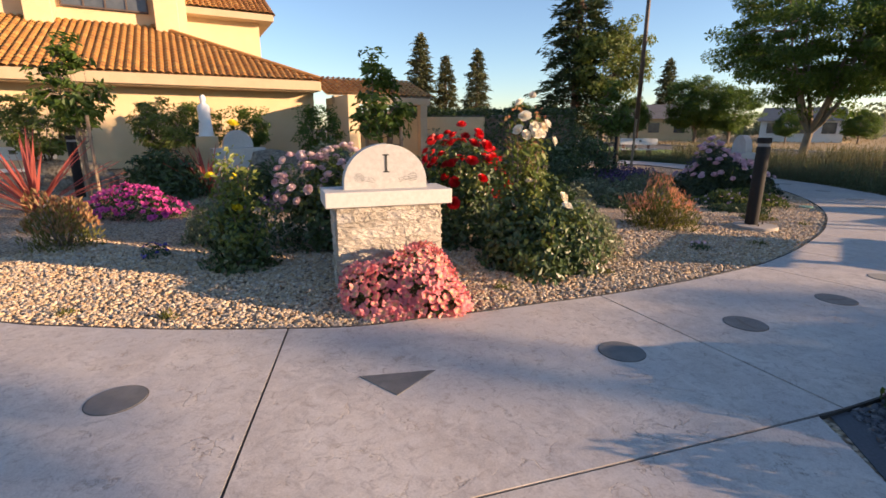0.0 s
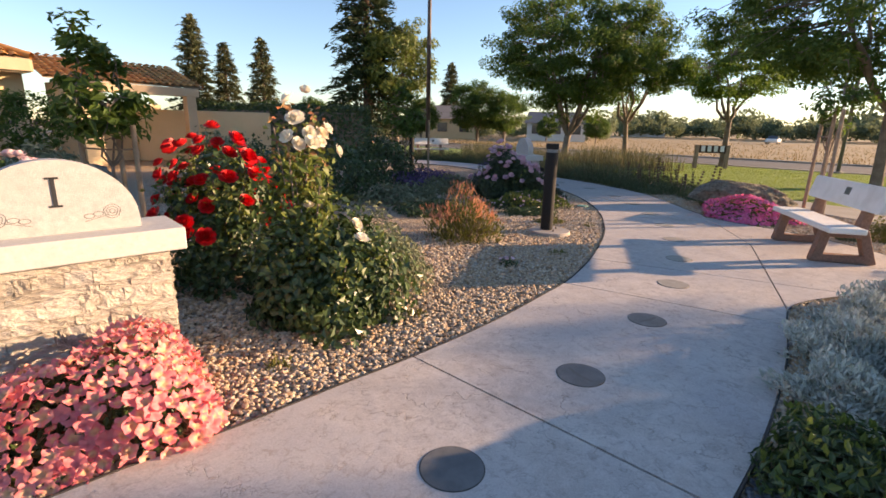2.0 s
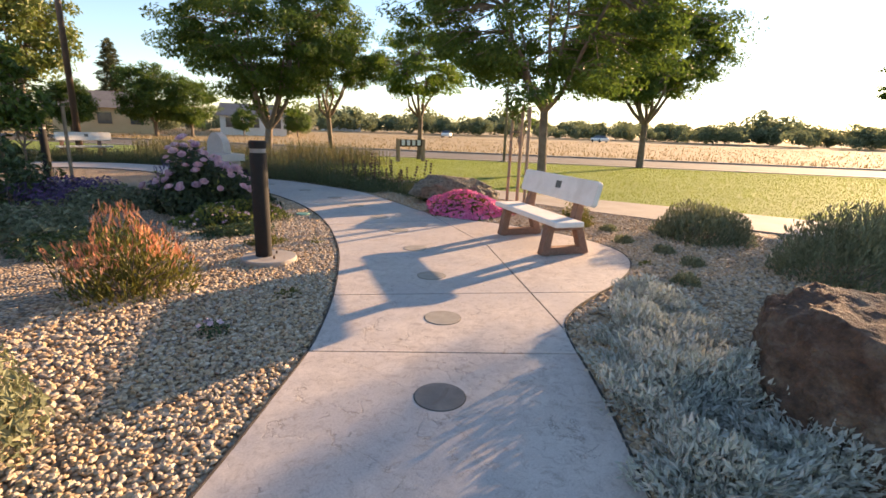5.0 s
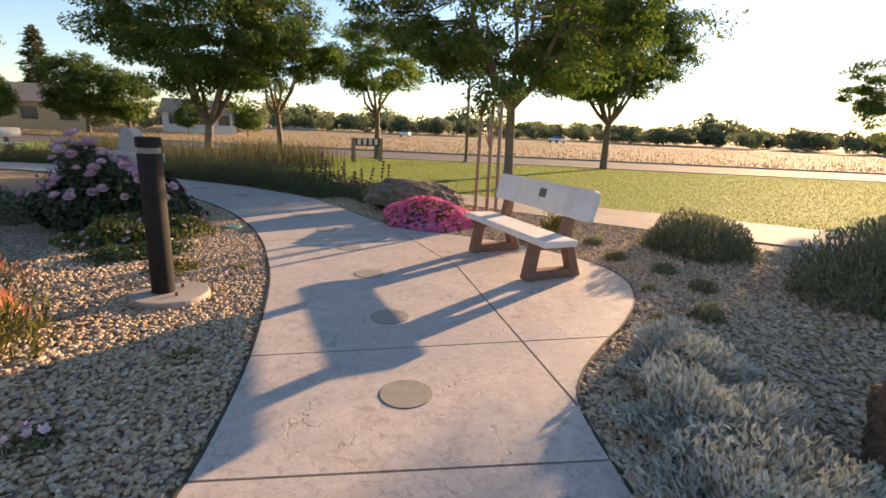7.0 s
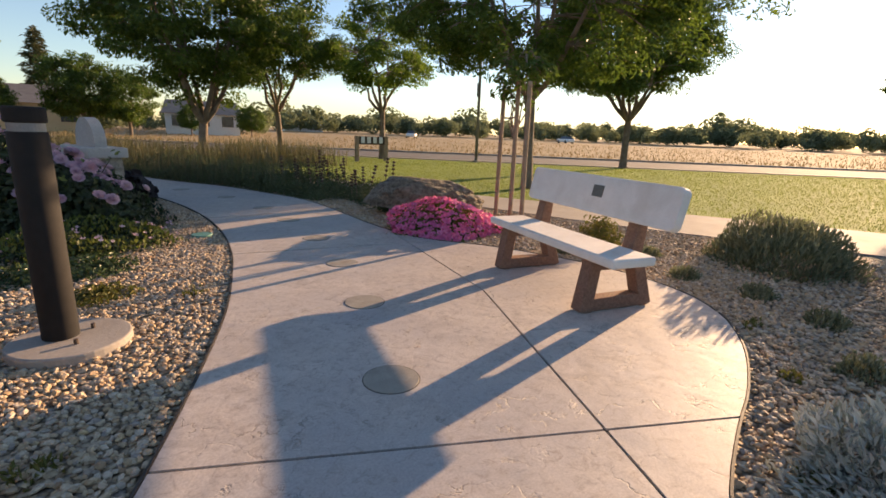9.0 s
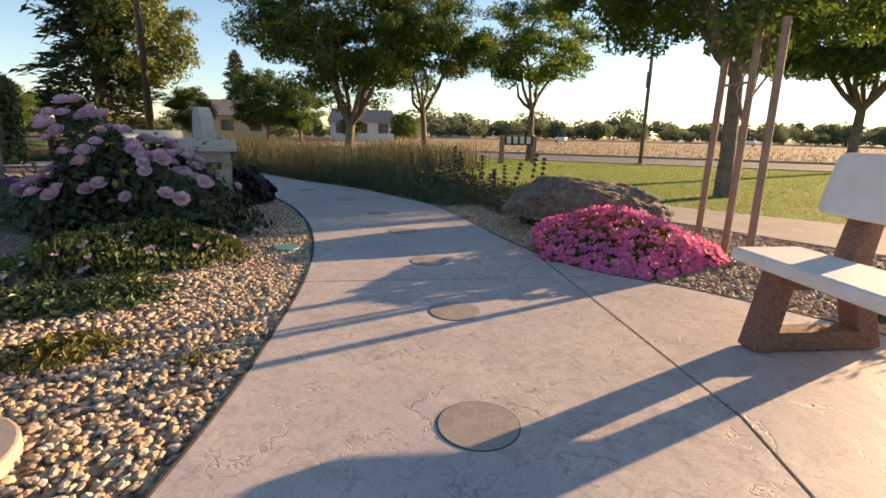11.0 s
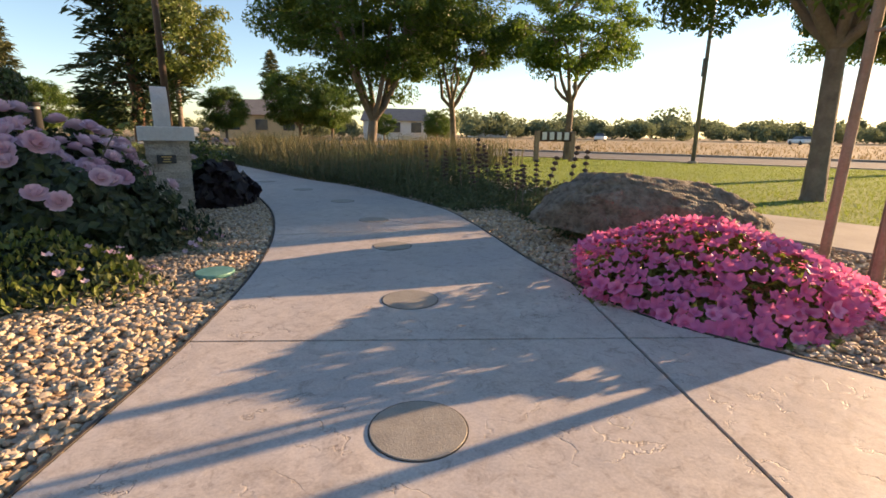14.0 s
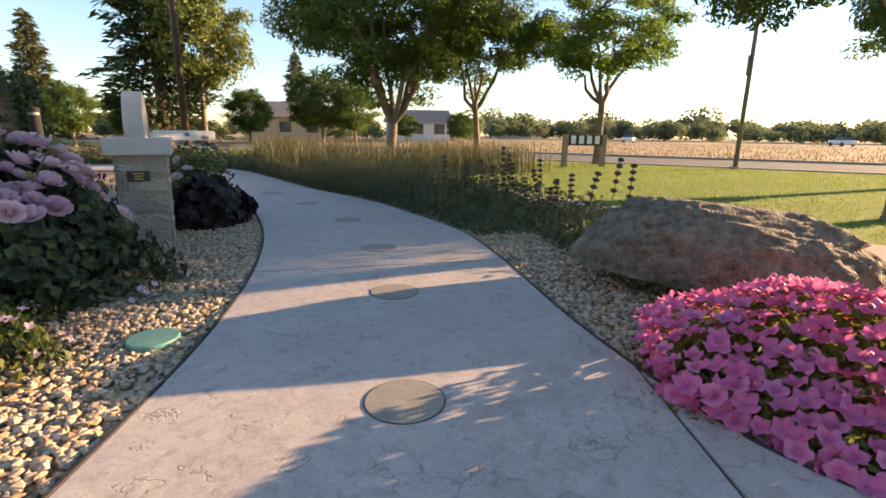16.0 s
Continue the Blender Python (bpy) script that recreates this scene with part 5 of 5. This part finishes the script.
def monument(label, at, rz, seed, lettered):
    ob = thing("monument", label, "monument", (at[0], at[1], -0.02), rz)
    split_face(ob, 1.0, 0.36, 0.80, seed)
    part("cap_slab", mesh_bm("cap", box_bm(1.2, 0.5, 0.14, (0, 0, 0.87), 0.008), M_GRANITE), ob, "pale granite slab")
    arch = part("arch_stone", mesh_bm("arch", arch_bm(0.80, 0.42, 0.15), M_ARCH), ob, "half-round granite headstone", pose(0, 0.02, 0.938))
    if lettered:
        bm = box_bm(0.022, 0.004, 0.17, (0, 0, 0.24))
        box_bm(0.062, 0.004, 0.012, (0, 0, 0.319), bm=bm)
        box_bm(0.062, 0.004, 0.012, (0, 0, 0.161), bm=bm)
        part("numeral", mesh_bm("numeral", bm, M_BLACK), arch, "engraved black roman numeral I", pose(0, -0.0765, 0))
        for sx in (-1, 1):
            tb = Tubes(4)
            for r in (0.042, 0.028, 0.014):
                tb.add([(sx * 0.26 + r * math.cos(a) * (1 + 0.1 * math.sin(5 * a)), 0, 0.11 + r * math.sin(a)) for a in np.linspace(0, 6.28, 16)], [0.0018] * 16)
            for k in (0, 1):
                cx = sx * (0.19 - 0.045 * k)
                tb.add([(cx + 0.026 * math.cos(a), 0, 0.10 - 0.01 * k + 0.014 * math.sin(a)) for a in np.linspace(0, 6.28, 12)], [0.0018] * 12)
            tb.add([(sx * 0.24, 0, 0.09), (sx * 0.18, 0, 0.075), (sx * 0.12, 0, 0.06)], [0.0018] * 3)
            part("engraved_rose", tb.mesh("engraved_rose", M_ENGR), arch, "thin engraved rose outline", pose(0, -0.0755, 0))
    return ob


# front faces towards local -y
monument("split-stone monument with granite cap and arched top", (0.14, 4.50), 33.2, 1, True)
mo = monument("split-stone monument with granite cap and arched top", (6.08, 13.82), 95, 2, False)
pq = part("plaque", mesh_bm("plaque", box_bm(0.17, 0.02, 0.085, (0, 0, 0), 0.003), M_BLACK), mo, "small black plaque", pose(-0.532, 0.02, 0.62, 0, 0, -90))
for k, wd in enumerate((0.09, 0.06, 0.075)):
    part("lettering", mesh_bm("bar", box_bm(wd, 0.002, 0.011, (0, -0.0105, 0.024 - 0.024 * k)), M_GOLD), pq, "gold unreadable line")


# ---- benches ----
def bench(label, at, rz):
    """Local x along the bench, y towards its back, z = 0 at the foot."""
    ob = thing("bench", label, "bench", (at[0], at[1], 0), rz)
    part("seat", mesh_bm("seat", box_bm(1.80, 0.40, 0.07, (0.05, 0.21, 0.455), 0.018, 3), M_BENCHW), ob)
    bm = box_bm(1.85, 0.075, 0.32, (0, 0, 0), 0.0)
    es = [e for e in bm.edges if abs(e.verts[0].co.x - e.verts[1].co.x) < 1e-4 and abs(e.verts[0].co.z - e.verts[1].co.z) < 1e-4]
    bmesh.ops.bevel(bm, geom=es, offset=0.05, segments=4, affect="EDGES", profile=0.5)
    bmesh.ops.bevel(bm, geom=[e for e in bm.edges if e.calc_face_angle(0) > 0.6], offset=0.010, segments=2, affect="EDGES", profile=0.5)
    bk = part("backrest", mesh_bm("backrest", bm, M_BENCHW), ob, "", pose(0.115, 0.49, 0.835, -13, 0, 0))
    part("plaque", mesh_bm("bench_plaque", box_bm(0.13, 0.006, 0.10, (0, 0, 0), 0.002), M_BRONZE), bk, "small dull bronze plaque", pose(0.08, -0.0385, 0.03))
    for sx in (-0.62, 0.62):
        leg = part("leg_frame", mesh_bm("leg_frame", leg_bm(), M_AGG), ob, "brown exposed-aggregate concrete frame", pose(sx, 0, 0))
    return ob


def leg_bm():
    """A trapezoid side frame with an opening, and the arm that carries the back."""
    bm = bmesh.new()

    def bar(a, b, w0, w1, t=0.12):
        a, b = Vector(a), Vector(b)
        d = (b - a).normalized()
        s = Vector((0, -d.z, d.y))
        vs = []
        for x in (-t / 2, t / 2):
            vs.append([bm.verts.new((x, q.y, q.z)) for q in (a - s * w0 / 2, a + s * w0 / 2, b + s * w1 / 2, b - s * w1 / 2)])
        bm.faces.new(vs[0])
        bm.faces.new(vs[1][::-1])
        for i in range(4):
            j = (i + 1) % 4
            bm.faces.new((vs[0][i], vs[1][i], vs[1][j], vs[0][j]))
    bar((0, 0.055, 0.0), (0, 0.12, 0.415), 0.12, 0.10)
    bar((0, 0.655, 0.0), (0, 0.51, 0.43), 0.12, 0.10)
    bar((0, 0.08, 0.055), (0, 0.62, 0.055), 0.10, 0.10, 0.118)
    bar((0, 0.06, 0.3735), (0, 0.56, 0.3735), 0.085, 0.085, 0.118)
    bar((0, 0.47, 0.33), (0, 0.56, 0.90), 0.13, 0.08, 0.116)
    bmesh.ops.recalc_face_normals(bm, faces=bm.faces)
    bmesh.ops.bevel(bm, geom=bm.edges[:], offset=0.008, segments=1, affect="EDGES", profile=0.5)
    return bm


BRZ = math.degrees(math.atan2(-0.908, -0.419))
bench("white concrete bench on brown aggregate legs, with bronze plaque", (7.80, 7.16), BRZ)
bench("white concrete bench on brown aggregate legs, far off", (5.3, 26.4), 8)
bench("white concrete bench near the building", (-11.0, 8.6), 60)

# ---- bollard, cover, posts ----


def bollard(label, at, h, pad):
    ob = thing("bollard_light", label, "bollard light", (at[0], at[1], 0))
    if pad:
        part("footing", mesh_bm("footing", cyl_bm(0.31, 0.16, -0.12, 40, 0.012), M_CONC2), ob, "round pale concrete footing", pose(0.04, -0.05, 0))
    z0 = 0.04 if pad else -0.05
    part("post", mesh_bm("post", cyl_bm(0.092, h - 0.13 - z0, z0, 32, 0.004), M_BOLLARD, True), ob)
    part("lens", mesh_bm("lens", cyl_bm(0.084, 0.045, h - 0.13, 32), M_LENS), ob, "pale lens ring")
    part("cap", mesh_bm("bcap", cyl_bm(0.096, 0.085, h - 0.085, 32, 0.012), M_BOLLARD), ob)
    if pad:
        for k in range(3):
            a = 2.1 * k + 0.5
            part("bolt", mesh_bm("bolt", cyl_bm(0.012, 0.03, 0.04, 8), M_STEEL), ob, "", pose(0.04 + 0.14 * math.cos(a), -0.05 + 0.14 * math.sin(a), 0))
    return ob


bollard("dark bronze cylindrical bollard light on a concrete footing", (4.70, 8.48), 1.36, True)
bollard("grey bollard light among plants", (-8.5, 8.3), 1.3, False)
bollard("dark bollard light behind the roses", (3.6, 19.5), 1.36, False)
solid("valve_cover", mesh_bm("valve_cover", cyl_bm(0.118, 0.034, -0.02, 30, 0.007), M_CAP), "round green plastic irrigation valve cover", "valve cover", m=pose(6.46, 10.95, 0))


def lamp_pole(label, at, h, r, mat, arm):
    ob = thing("street_lamp", label, "street lamp", (at[0], at[1], -0.05))
    part("pole", mesh_bm("pole", cyl_bm(r, h, 0, 14, 0, r * 0.6), mat, True), ob)
    part("base", mesh_bm("pbase", cyl_bm(r * 2.2, 0.18, -0.05, 18, 0.02), M_CONC2), ob)
    if arm:
        tb = Tubes(6)
        tb.add([(0, 0, h), (0.5, 0.4, h + 0.35), (1.4, 1.0, h + 0.4)], [r * 0.6, 0.05, 0.04])
        part("arm", tb.mesh("arm", mat), ob)
        part("lamp_head", mesh_bm("head", box_bm(0.6, 0.3, 0.14, (1.6, 1.1, h + 0.4), 0.04), mat), ob)
    return ob


lamp_pole("tall dark brown lamp pole", (5.3, 28.1), 13.0, 0.13, M_STEEL, True)
lp = lamp_pole("tall slim grey street lamp pole", (22.2, 19.4), 11.0, 0.075, M_STEEL_G, True)
part("bracket", mesh_bm("bracket", box_bm(0.08, 0.06, 0.6, (-0.12, 0, 3.3), 0.02), M_STEEL_G), lp)

# sign on the lawn: two posts and a board of white cut-out shapes
sg = thing("lawn_sign", "low brown sign with white lettering shapes between two posts", "sign", (17.6, 21.5, 0), -14)
for sx in (-0.68, 0.68):
    part("post", mesh_bm("sign_post", box_bm(0.16, 0.16, 1.1, (sx, 0, 0.5), 0.02), M_WOOD), sg)
part("board", mesh_bm("board", box_bm(1.2, 0.06, 0.34, (0, 0, 0.86), 0.01), surface("sign_brown", (0.05, 0.03, 0.02), (0.08, 0.05, 0.035), 8, 0.8, 0.1, 60)), sg)
for k in range(4):
    part("lettering", mesh_bm("glyph", box_bm(0.17, 0.02, 0.26, (-0.42 + 0.28 * k, -0.045, 0.88), 0.008), M_WHITE), sg, "white unreadable shape")

# ---- church ----
church = thing("church", "tan stucco church with terracotta tile roofs", "church", (-11.8, 15.0, 0), math.degrees(math.atan2(6.4, 7.0)))
# local x along the eave (towards the porch), y into the building
part("wall", mesh_bm("wall", box_bm(15.0, 0.4, 3.0, (-2.4, 1.2, 1.5)), M_STUCCO), church)
part("wall", mesh_bm("wall", box_bm(0.4, 9.0, 3.0, (4.9, 5.9, 1.5)), M_STUCCO), church)
part("fascia", mesh_bm("fascia", box_bm(15.4, 0.25, 0.36, (-2.55, 0.1, 3.10), 0.02), M_TRIM), church)
part("soffit", mesh_bm("soffit", box_bm(15.2, 1.1, 0.08, (-2.6, 0.66, 2.92)), M_TRIM), church)
part("fascia", mesh_bm("fascia", box_bm(0.25, 9.0, 0.36, (5.1, 4.6, 3.10), 0.02), M_TRIM), church)


def tiled_plane(name, o, ex, ey, nx, ny, clip=None):
    """Rows of barrel tiles over a slope from o: ex along the eave, ey up the slope."""
    o, ex, ey = Vector(o), Vector(ex), Vector(ey)
    up = ex.cross(ey).normalized()
    v, f = [], []
    for i in range(nx):
        for j in range(ny):
            if clip and not clip((i + 0.5) / nx, (j + 0.5) / ny):
                continue
            b = len(v)
            for t in (0.0, 1.06):
                for k in range(5):
                    w = k / 4
                    p = o + ex * ((i + w * 0.98) / nx) + ey * ((j + t) / ny) + up * (math.sin(math.pi * w) * 0.075 + (0.035 if t == 0 else 0.0))
                    v.append(tuple(p))
            for k in range(4):
                f.append((b + k, b + k + 1, b + 6 + k, b + 5 + k))
    return mesh_np(name, v, f, M_ROOFT)


SL = 0.42
part("roof_deck", mesh_np("deck", [(-10.2, 0, 3.26), (5.2, 0, 3.26), (-0.7, 5.9, 3.26 + 5.9 * SL), (-10.2, 5.9, 3.26 + 5.9 * SL), (5.2, 11.8, 3.26)], [(0, 1, 2), (0, 2, 3), (1, 4, 2)], M_TRIM), church)
part("roof", tiled_plane("roof", (-10.2, -0.05, 3.28), (15.4, 0, 0), (0, 5.9, 5.9 * SL), 62, 17, lambda u, w: u * 15.4 < 15.4 - 5.9 * w), church, "terracotta barrel tiles in sloping rows")
tb = Tubes(6)
tb.add([(5.2, 0, 3.36), (2.25, 2.95, 3.36 + 2.95 * SL), (-0.7, 5.9, 3.36 + 5.9 * SL)], [0.11] * 3)
part("ridge_cap", tb.mesh("ridge", M_ROOFT), church)
tb = Tubes(6)
tb.add([(-6.6, 0, 3.36), (-7.6, 2.95, 3.36 + 2.95 * SL), (-8.6, 5.9, 3.36 + 5.9 * SL)], [0.11] * 3)
part("ridge_cap", tb.mesh("ridge", M_ROOFT), church)
# clerestory
part("upper_wall", mesh_bm("upper", box_bm(11.0, 6.0, 8.0, (-4.7, 8.7, 6.5)), M_STUCCO), church)
for x in (-4.4, 0.0):
    part("pilaster", mesh_bm("pilaster", box_bm(0.9, 0.7, 6.6, (x, 5.4, 7.6), 0.02), M_STUCCO), church)
win = part("window", mesh_bm("window", box_bm(3.0, 0.1, 2.4, (-2.2, 5.66, 7.4)), M_GLASS), church, "dark glazed clerestory window")
for k in range(5):
    part("mullion", mesh_bm("mullion", box_bm(0.06, 0.08, 2.4, (-3.7 + 0.75 * k, 5.60, 7.4)), M_STEEL), win)
for k in range(3):
    part("mullion", mesh_bm("mullion", box_bm(3.0, 0.085, 0.06, (-2.2, 5.595, 6.25 + 1.1 * k)), M_STEEL), win)
part("tower_wall", mesh_bm("tower", box_bm(3.6, 5.0, 6.7, (2.2, 9.4, 3.35)), M_STUCCO), church)
part("tower_fascia", mesh_bm("tower_fascia", box_bm(4.6, 6.0, 0.3, (2.3, 9.1, 6.65), 0.02), M_TRIM), church)
part("tower_roof", tiled_plane("tower_roof", (-0.1, 6.1, 6.82), (4.8, 0, 0), (0, 3.2, 1.5), 19, 9), church, "terracotta barrel tiles")
part("tower_roof_side", mesh_np("tower_side", [(4.7, 6.1, 6.8), (4.7, 9.3, 8.3), (4.7, 12.5, 6.8), (-0.1, 9.3, 8.3), (-0.1, 12.5, 6.8)], [(0, 1, 2), (1, 3, 4), (1, 4, 2)], M_TRIM), church)
# porch and low wall
part("porch_wall", mesh_bm("porch_wall", box_bm(0.35, 3.2, 2.7, (5.9, -0.2, 1.35)), M_STUCCO), church)
part("porch_wall", mesh_bm("porch_wall", box_bm(3.6, 0.35, 2.2, (8.0, 3.0, 1.1)), M_STUCCO), church)
part("porch_beam", mesh_bm("porch_beam", box_bm(4.4, 0.4, 0.3, (7.9, 0.2, 2.62), 0.02), M_TRIM), church)
for x in (6.6, 9.8):
    part("porch_post", mesh_bm("porch_post", box_bm(0.35, 0.35, 2.5, (x, 0.2, 1.25), 0.02), M_TRIM), church)
part("porch_roof", tiled_plane("porch_roof", (5.4, 0.0, 2.80), (4.9, 0, 0), (0, 2.8, 0.9), 20, 8), church, "terracotta barrel tiles")
part("porch_deck", mesh_np("porch_deck", [(5.4, 0, 2.78), (10.3, 0, 2.78), (10.3, 2.8, 3.68), (5.4, 2.8, 3.68)], [(0, 1, 2), (0, 2, 3)], M_TRIM), church)
lw = solid("garden_wall", mesh_bm("garden_wall", box_bm(5.0, 0.35, 2.0, (0, 0, 1.0), 0.02), M_STUCCO), "low tan stucco garden wall", "wall", m=pose(-4.6, 23.2, 0, 0, 0, 12))

# statue: one plain upright shape on a plinth
prof = [(0.0, 0.26), (0.10, 0.24), (0.45, 0.20), (0.75, 0.19), (0.95, 0.21), (1.06, 0.17), (1.13, 0.08), (1.18, 0.085), (1.27, 0.10), (1.36, 0.08), (1.41, 0.0)]
tb = Tubes(14)
tb.add([(0, 0, z) for z, r in prof], [max(r, 0.002) for z, r in prof])
solid("statue", tb.mesh("statue", M_WHITE), "white garden statue on a plinth", "statue", m=pose(-10.3, 14.5, 1.15))
solid("plinth", mesh_bm("plinth", box_bm(0.7, 0.7, 1.2, (0, 0, 0.58), 0.03), M_STUCCO), "tan stucco plinth under a statue", "plinth", m=pose(-10.3, 14.5, 0, 0, 0, 40))
mw = thing("garden_monument", "pale arched stone monument by the wall", "monument", (-8.4, 13.6, 0), 50)
part("base", mesh_bm("gm_base", box_bm(1.6, 0.5, 0.85, (0, 0, 0.42), 0.02), M_GRANITE), mw)
part("arch_stone", mesh_bm("gm_arch", arch_bm(0.9, 0.55, 0.16), M_GRANITE), mw, "", pose(0, 0, 0.85))

# ---- far houses and cars ----


def house(at, rz, w, d, h, wall, label):
    ob = thing("house", label, "house", (at[0], at[1], 0), rz)
    part("wall", mesh_bm("hwall", box_bm(w, d, h, (0, 0, h / 2)), wall), ob)
    bm = bmesh.new()
    q = [bm.verts.new(p) for p in ((-w / 2 - 0.4, -d / 2 - 0.4, h), (w / 2 + 0.4, -d / 2 - 0.4, h), (w / 2 + 0.4, d / 2 + 0.4, h), (-w / 2 - 0.4, d / 2 + 0.4, h), (-w / 2, 0, h + d * 0.24), (w / 2, 0, h + d * 0.24))]
    for f in ((0, 1, 5, 4), (2, 3, 4, 5), (0, 4, 3), (1, 2, 5), (0, 3, 2, 1)):
        bm.faces.new([q[i] for i in f])
    part("roof", mesh_bm("hroof", bm, M_ROOFG), ob)
    for k in range(3):
        part("window", mesh_bm("hwin", box_bm(1.3, 0.1, 1.2, (-w / 3 + k * w / 3, -d / 2 - 0.03, 1.6)), M_GLASS), ob)


house((29.4, 69.6), -21, 8.0, 7, 2.4, M_WHITE, "white single-storey house across the road")
house((12.9, 71.8), -8, 9.0, 8, 2.7, M_STUCCO, "tan single-storey house across the road")
for x, y, rz, w, hh in ((92, 150, -20, 12, 2.6), (74, 158, 15, 11, 2.5)):
    house((x, y), rz, w, 8, hh, M_WHITE if x > 20 else M_STUCCO, "single-storey house far beyond the road")


def car(at, rz, mat, label):
    ob = thing("car", label, "car", (at[0], at[1], 0), rz)
    bm = box_bm(4.3, 1.75, 0.62, (0, 0, 0.62), 0.16, 3)
    part("body", mesh_bm("body", bm, mat, True), ob)
    bm = bmesh.new()
    lo = [bm.verts.new(p) for p in ((-1.7, -0.8, 0.9), (1.25, -0.8, 0.9), (1.25, 0.8, 0.9), (-1.7, 0.8, 0.9))]
    hi = [bm.verts.new(p) for p in ((-1.2, -0.62, 1.42), (0.55, -0.62, 1.42), (0.55, 0.62, 1.42), (-1.2, 0.62, 1.42))]
    bm.faces.new(hi)
    for i in range(4):
        j = (i + 1) % 4
        bm.faces.new((lo[i], lo[j], hi[j], hi[i]))
    part("cabin", mesh_bm("cabin", bm, M_GLASS), ob)
    wm = mesh_bm("wheel", cyl_bm(0.33, 0.22, -0.11, 20, 0.03), M_BLACK)
    for x in (-1.35, 1.35):
        for y in (-0.8, 0.8):
            part("wheel", wm, ob, "", pose(x, y, 0.33, 90, 0, 0))


car((70, 74), 40, M_WHITE, "white car parked far beyond the field")
car((96, 55), 60, M_WHITE, "white car parked far beyond the field")

# ---- loose gravel ----


def pebbles(name, label, X, Y, R, seed, mat=None):
    rng = np.random.default_rng(seed)
    bm = bmesh.new()
    bmesh.ops.create_icosphere(bm, subdivisions=1, radius=1.0)
    bv = np.array([v.co[:] for v in bm.verts])
    bf = np.array([[v.index for v in f.verts] for f in bm.faces])
    bm.free()
    n, k = len(X), len(bv)
    V = np.repeat(bv[None], n, 0) * (1 + rng.normal(0, 0.13, (n, k, 1)))
    V = V * np.stack([rng.uniform(0.8, 1.35, n), rng.uniform(0.65, 1.0, n), rng.uniform(0.45, 0.75, n)], 1)[:, None] * R[:, None, None]
    a, b = rng.uniform(0, 6.28, n), rng.normal(0, 0.45, n)
    ca, sa, cb, sb = np.cos(a)[:, None], np.sin(a)[:, None], np.cos(b)[:, None], np.sin(b)[:, None]
    x, y, z = V[:, :, 0], V[:, :, 1], V[:, :, 2]
    y, z = y * cb - z * sb, y * sb + z * cb
    x, y = x * ca - y * sa, x * sa + y * ca
    V = np.stack([x + X[:, None], y + Y[:, None], z + (-0.022 + R * 0.35 + rng.uniform(-0.004, 0.008, n))[:, None]], 2)
    F = (bf[None] + (np.arange(n) * k)[:, None, None]).reshape(-1, 3)
    solid(name, mesh_np(name, V.reshape(-1, 3), F, mat or M_PEB), label, "gravel", "stuff")


rng = np.random.default_rng(200)


def scatter(x0, x1, y0, y1, dens, test, r0, r1, name, label, seed, mat=None):
    n = int((x1 - x0) * (y1 - y0) * dens)
    X, Y = rng.uniform(x0, x1, n), rng.uniform(y0, y1, n)
    keep = test(X, Y) & ~inside(PATH_PLAN, X, Y)
    X, Y = X[keep], Y[keep]
    pebbles(name, label, X, Y, rng.uniform(r0, r1, len(X)), seed, mat)


GL = "loose tan and grey crushed stones"
NEAR_L = LS[::4]
scatter(-4.0, 7.4, 2.6, 16.0, 1550, lambda X, Y: (line_dist(NEAR_L, X, Y) < 1.0) & (line_dist(NEAR_L, X, Y) > 0.03) & (Y > 2.6) & ~((X > 3.2) & (X + Y <= 7.0)), 0.0115, 0.022, "loose_gravel", GL, 1)
scatter(-4.5, 7.4, 2.6, 16.0, 1100, lambda X, Y: (line_dist(NEAR_L, X, Y) >= 1.0) & (line_dist(NEAR_L, X, Y) < 2.3) & (X < 7.2) & ~((X > 3.2) & (X + Y <= 7.0)), 0.014, 0.026, "loose_gravel", GL, 2)
NEAR_R = RS[::4]
scatter(3.0, 11.5, 1.5, 13.0, 1100, lambda X, Y: (line_dist(NEAR_R, X, Y) < 1.2) & (line_dist(NEAR_R, X, Y) > 0.03) & (X > 3.3) & (X + Y > 7.0), 0.012, 0.023, "loose_gravel", GL, 3)
scatter(6.0, 13.0, 2.5, 10.5, 520, lambda X, Y: (line_dist(NEAR_R, X, Y) >= 1.2) & (line_dist(NEAR_R, X, Y) < 3.2) & (X < np.interp(Y, [p[1] for p in sn], [p[0] for p in sn]) - 0.05), 0.014, 0.026, "loose_gravel", GL, 4)
solid("slate_bed", mesh_bm("slate_bed", prism([(3.25, 0.6), (6.2, 0.6), (4.0, 2.95), (3.3, 2.95)], -0.06, -0.016), M_SLATE), "bed of dark slate chips by the walk", "slate bed", "structure")
scatter(3.2, 5.2, 0.8, 3.6, 1500, lambda X, Y: (X > 3.42) & (X + Y <= 7.0) & (line_dist(NEAR_R, X, Y) > 0.03), 0.012, 0.024, "slate_chips", "dark blue-grey slate chips by the walk", 5, M_SLATE)
for i, (x, y) in enumerate(((-2.1, 2.95), (-1.2, 3.1), (0.35, 3.55), (1.3, 4.5), (2.3, 5.3), (4.4, 7.2), (7.55, 5.2), (6.5, 5.0), (8.3, 5.55), (5.6, 8.9))):
    shrub("weed", "small green weed growing through gravel", (x, y), 0.09 + 0.03 * (i % 3), 0.08, 0.07 + 0.02 * (i % 2), 70, 0.04, L_HEATH, 300 + i, 0.35, 0.3, 0.3, 0, cat="weed", upward=0.5)
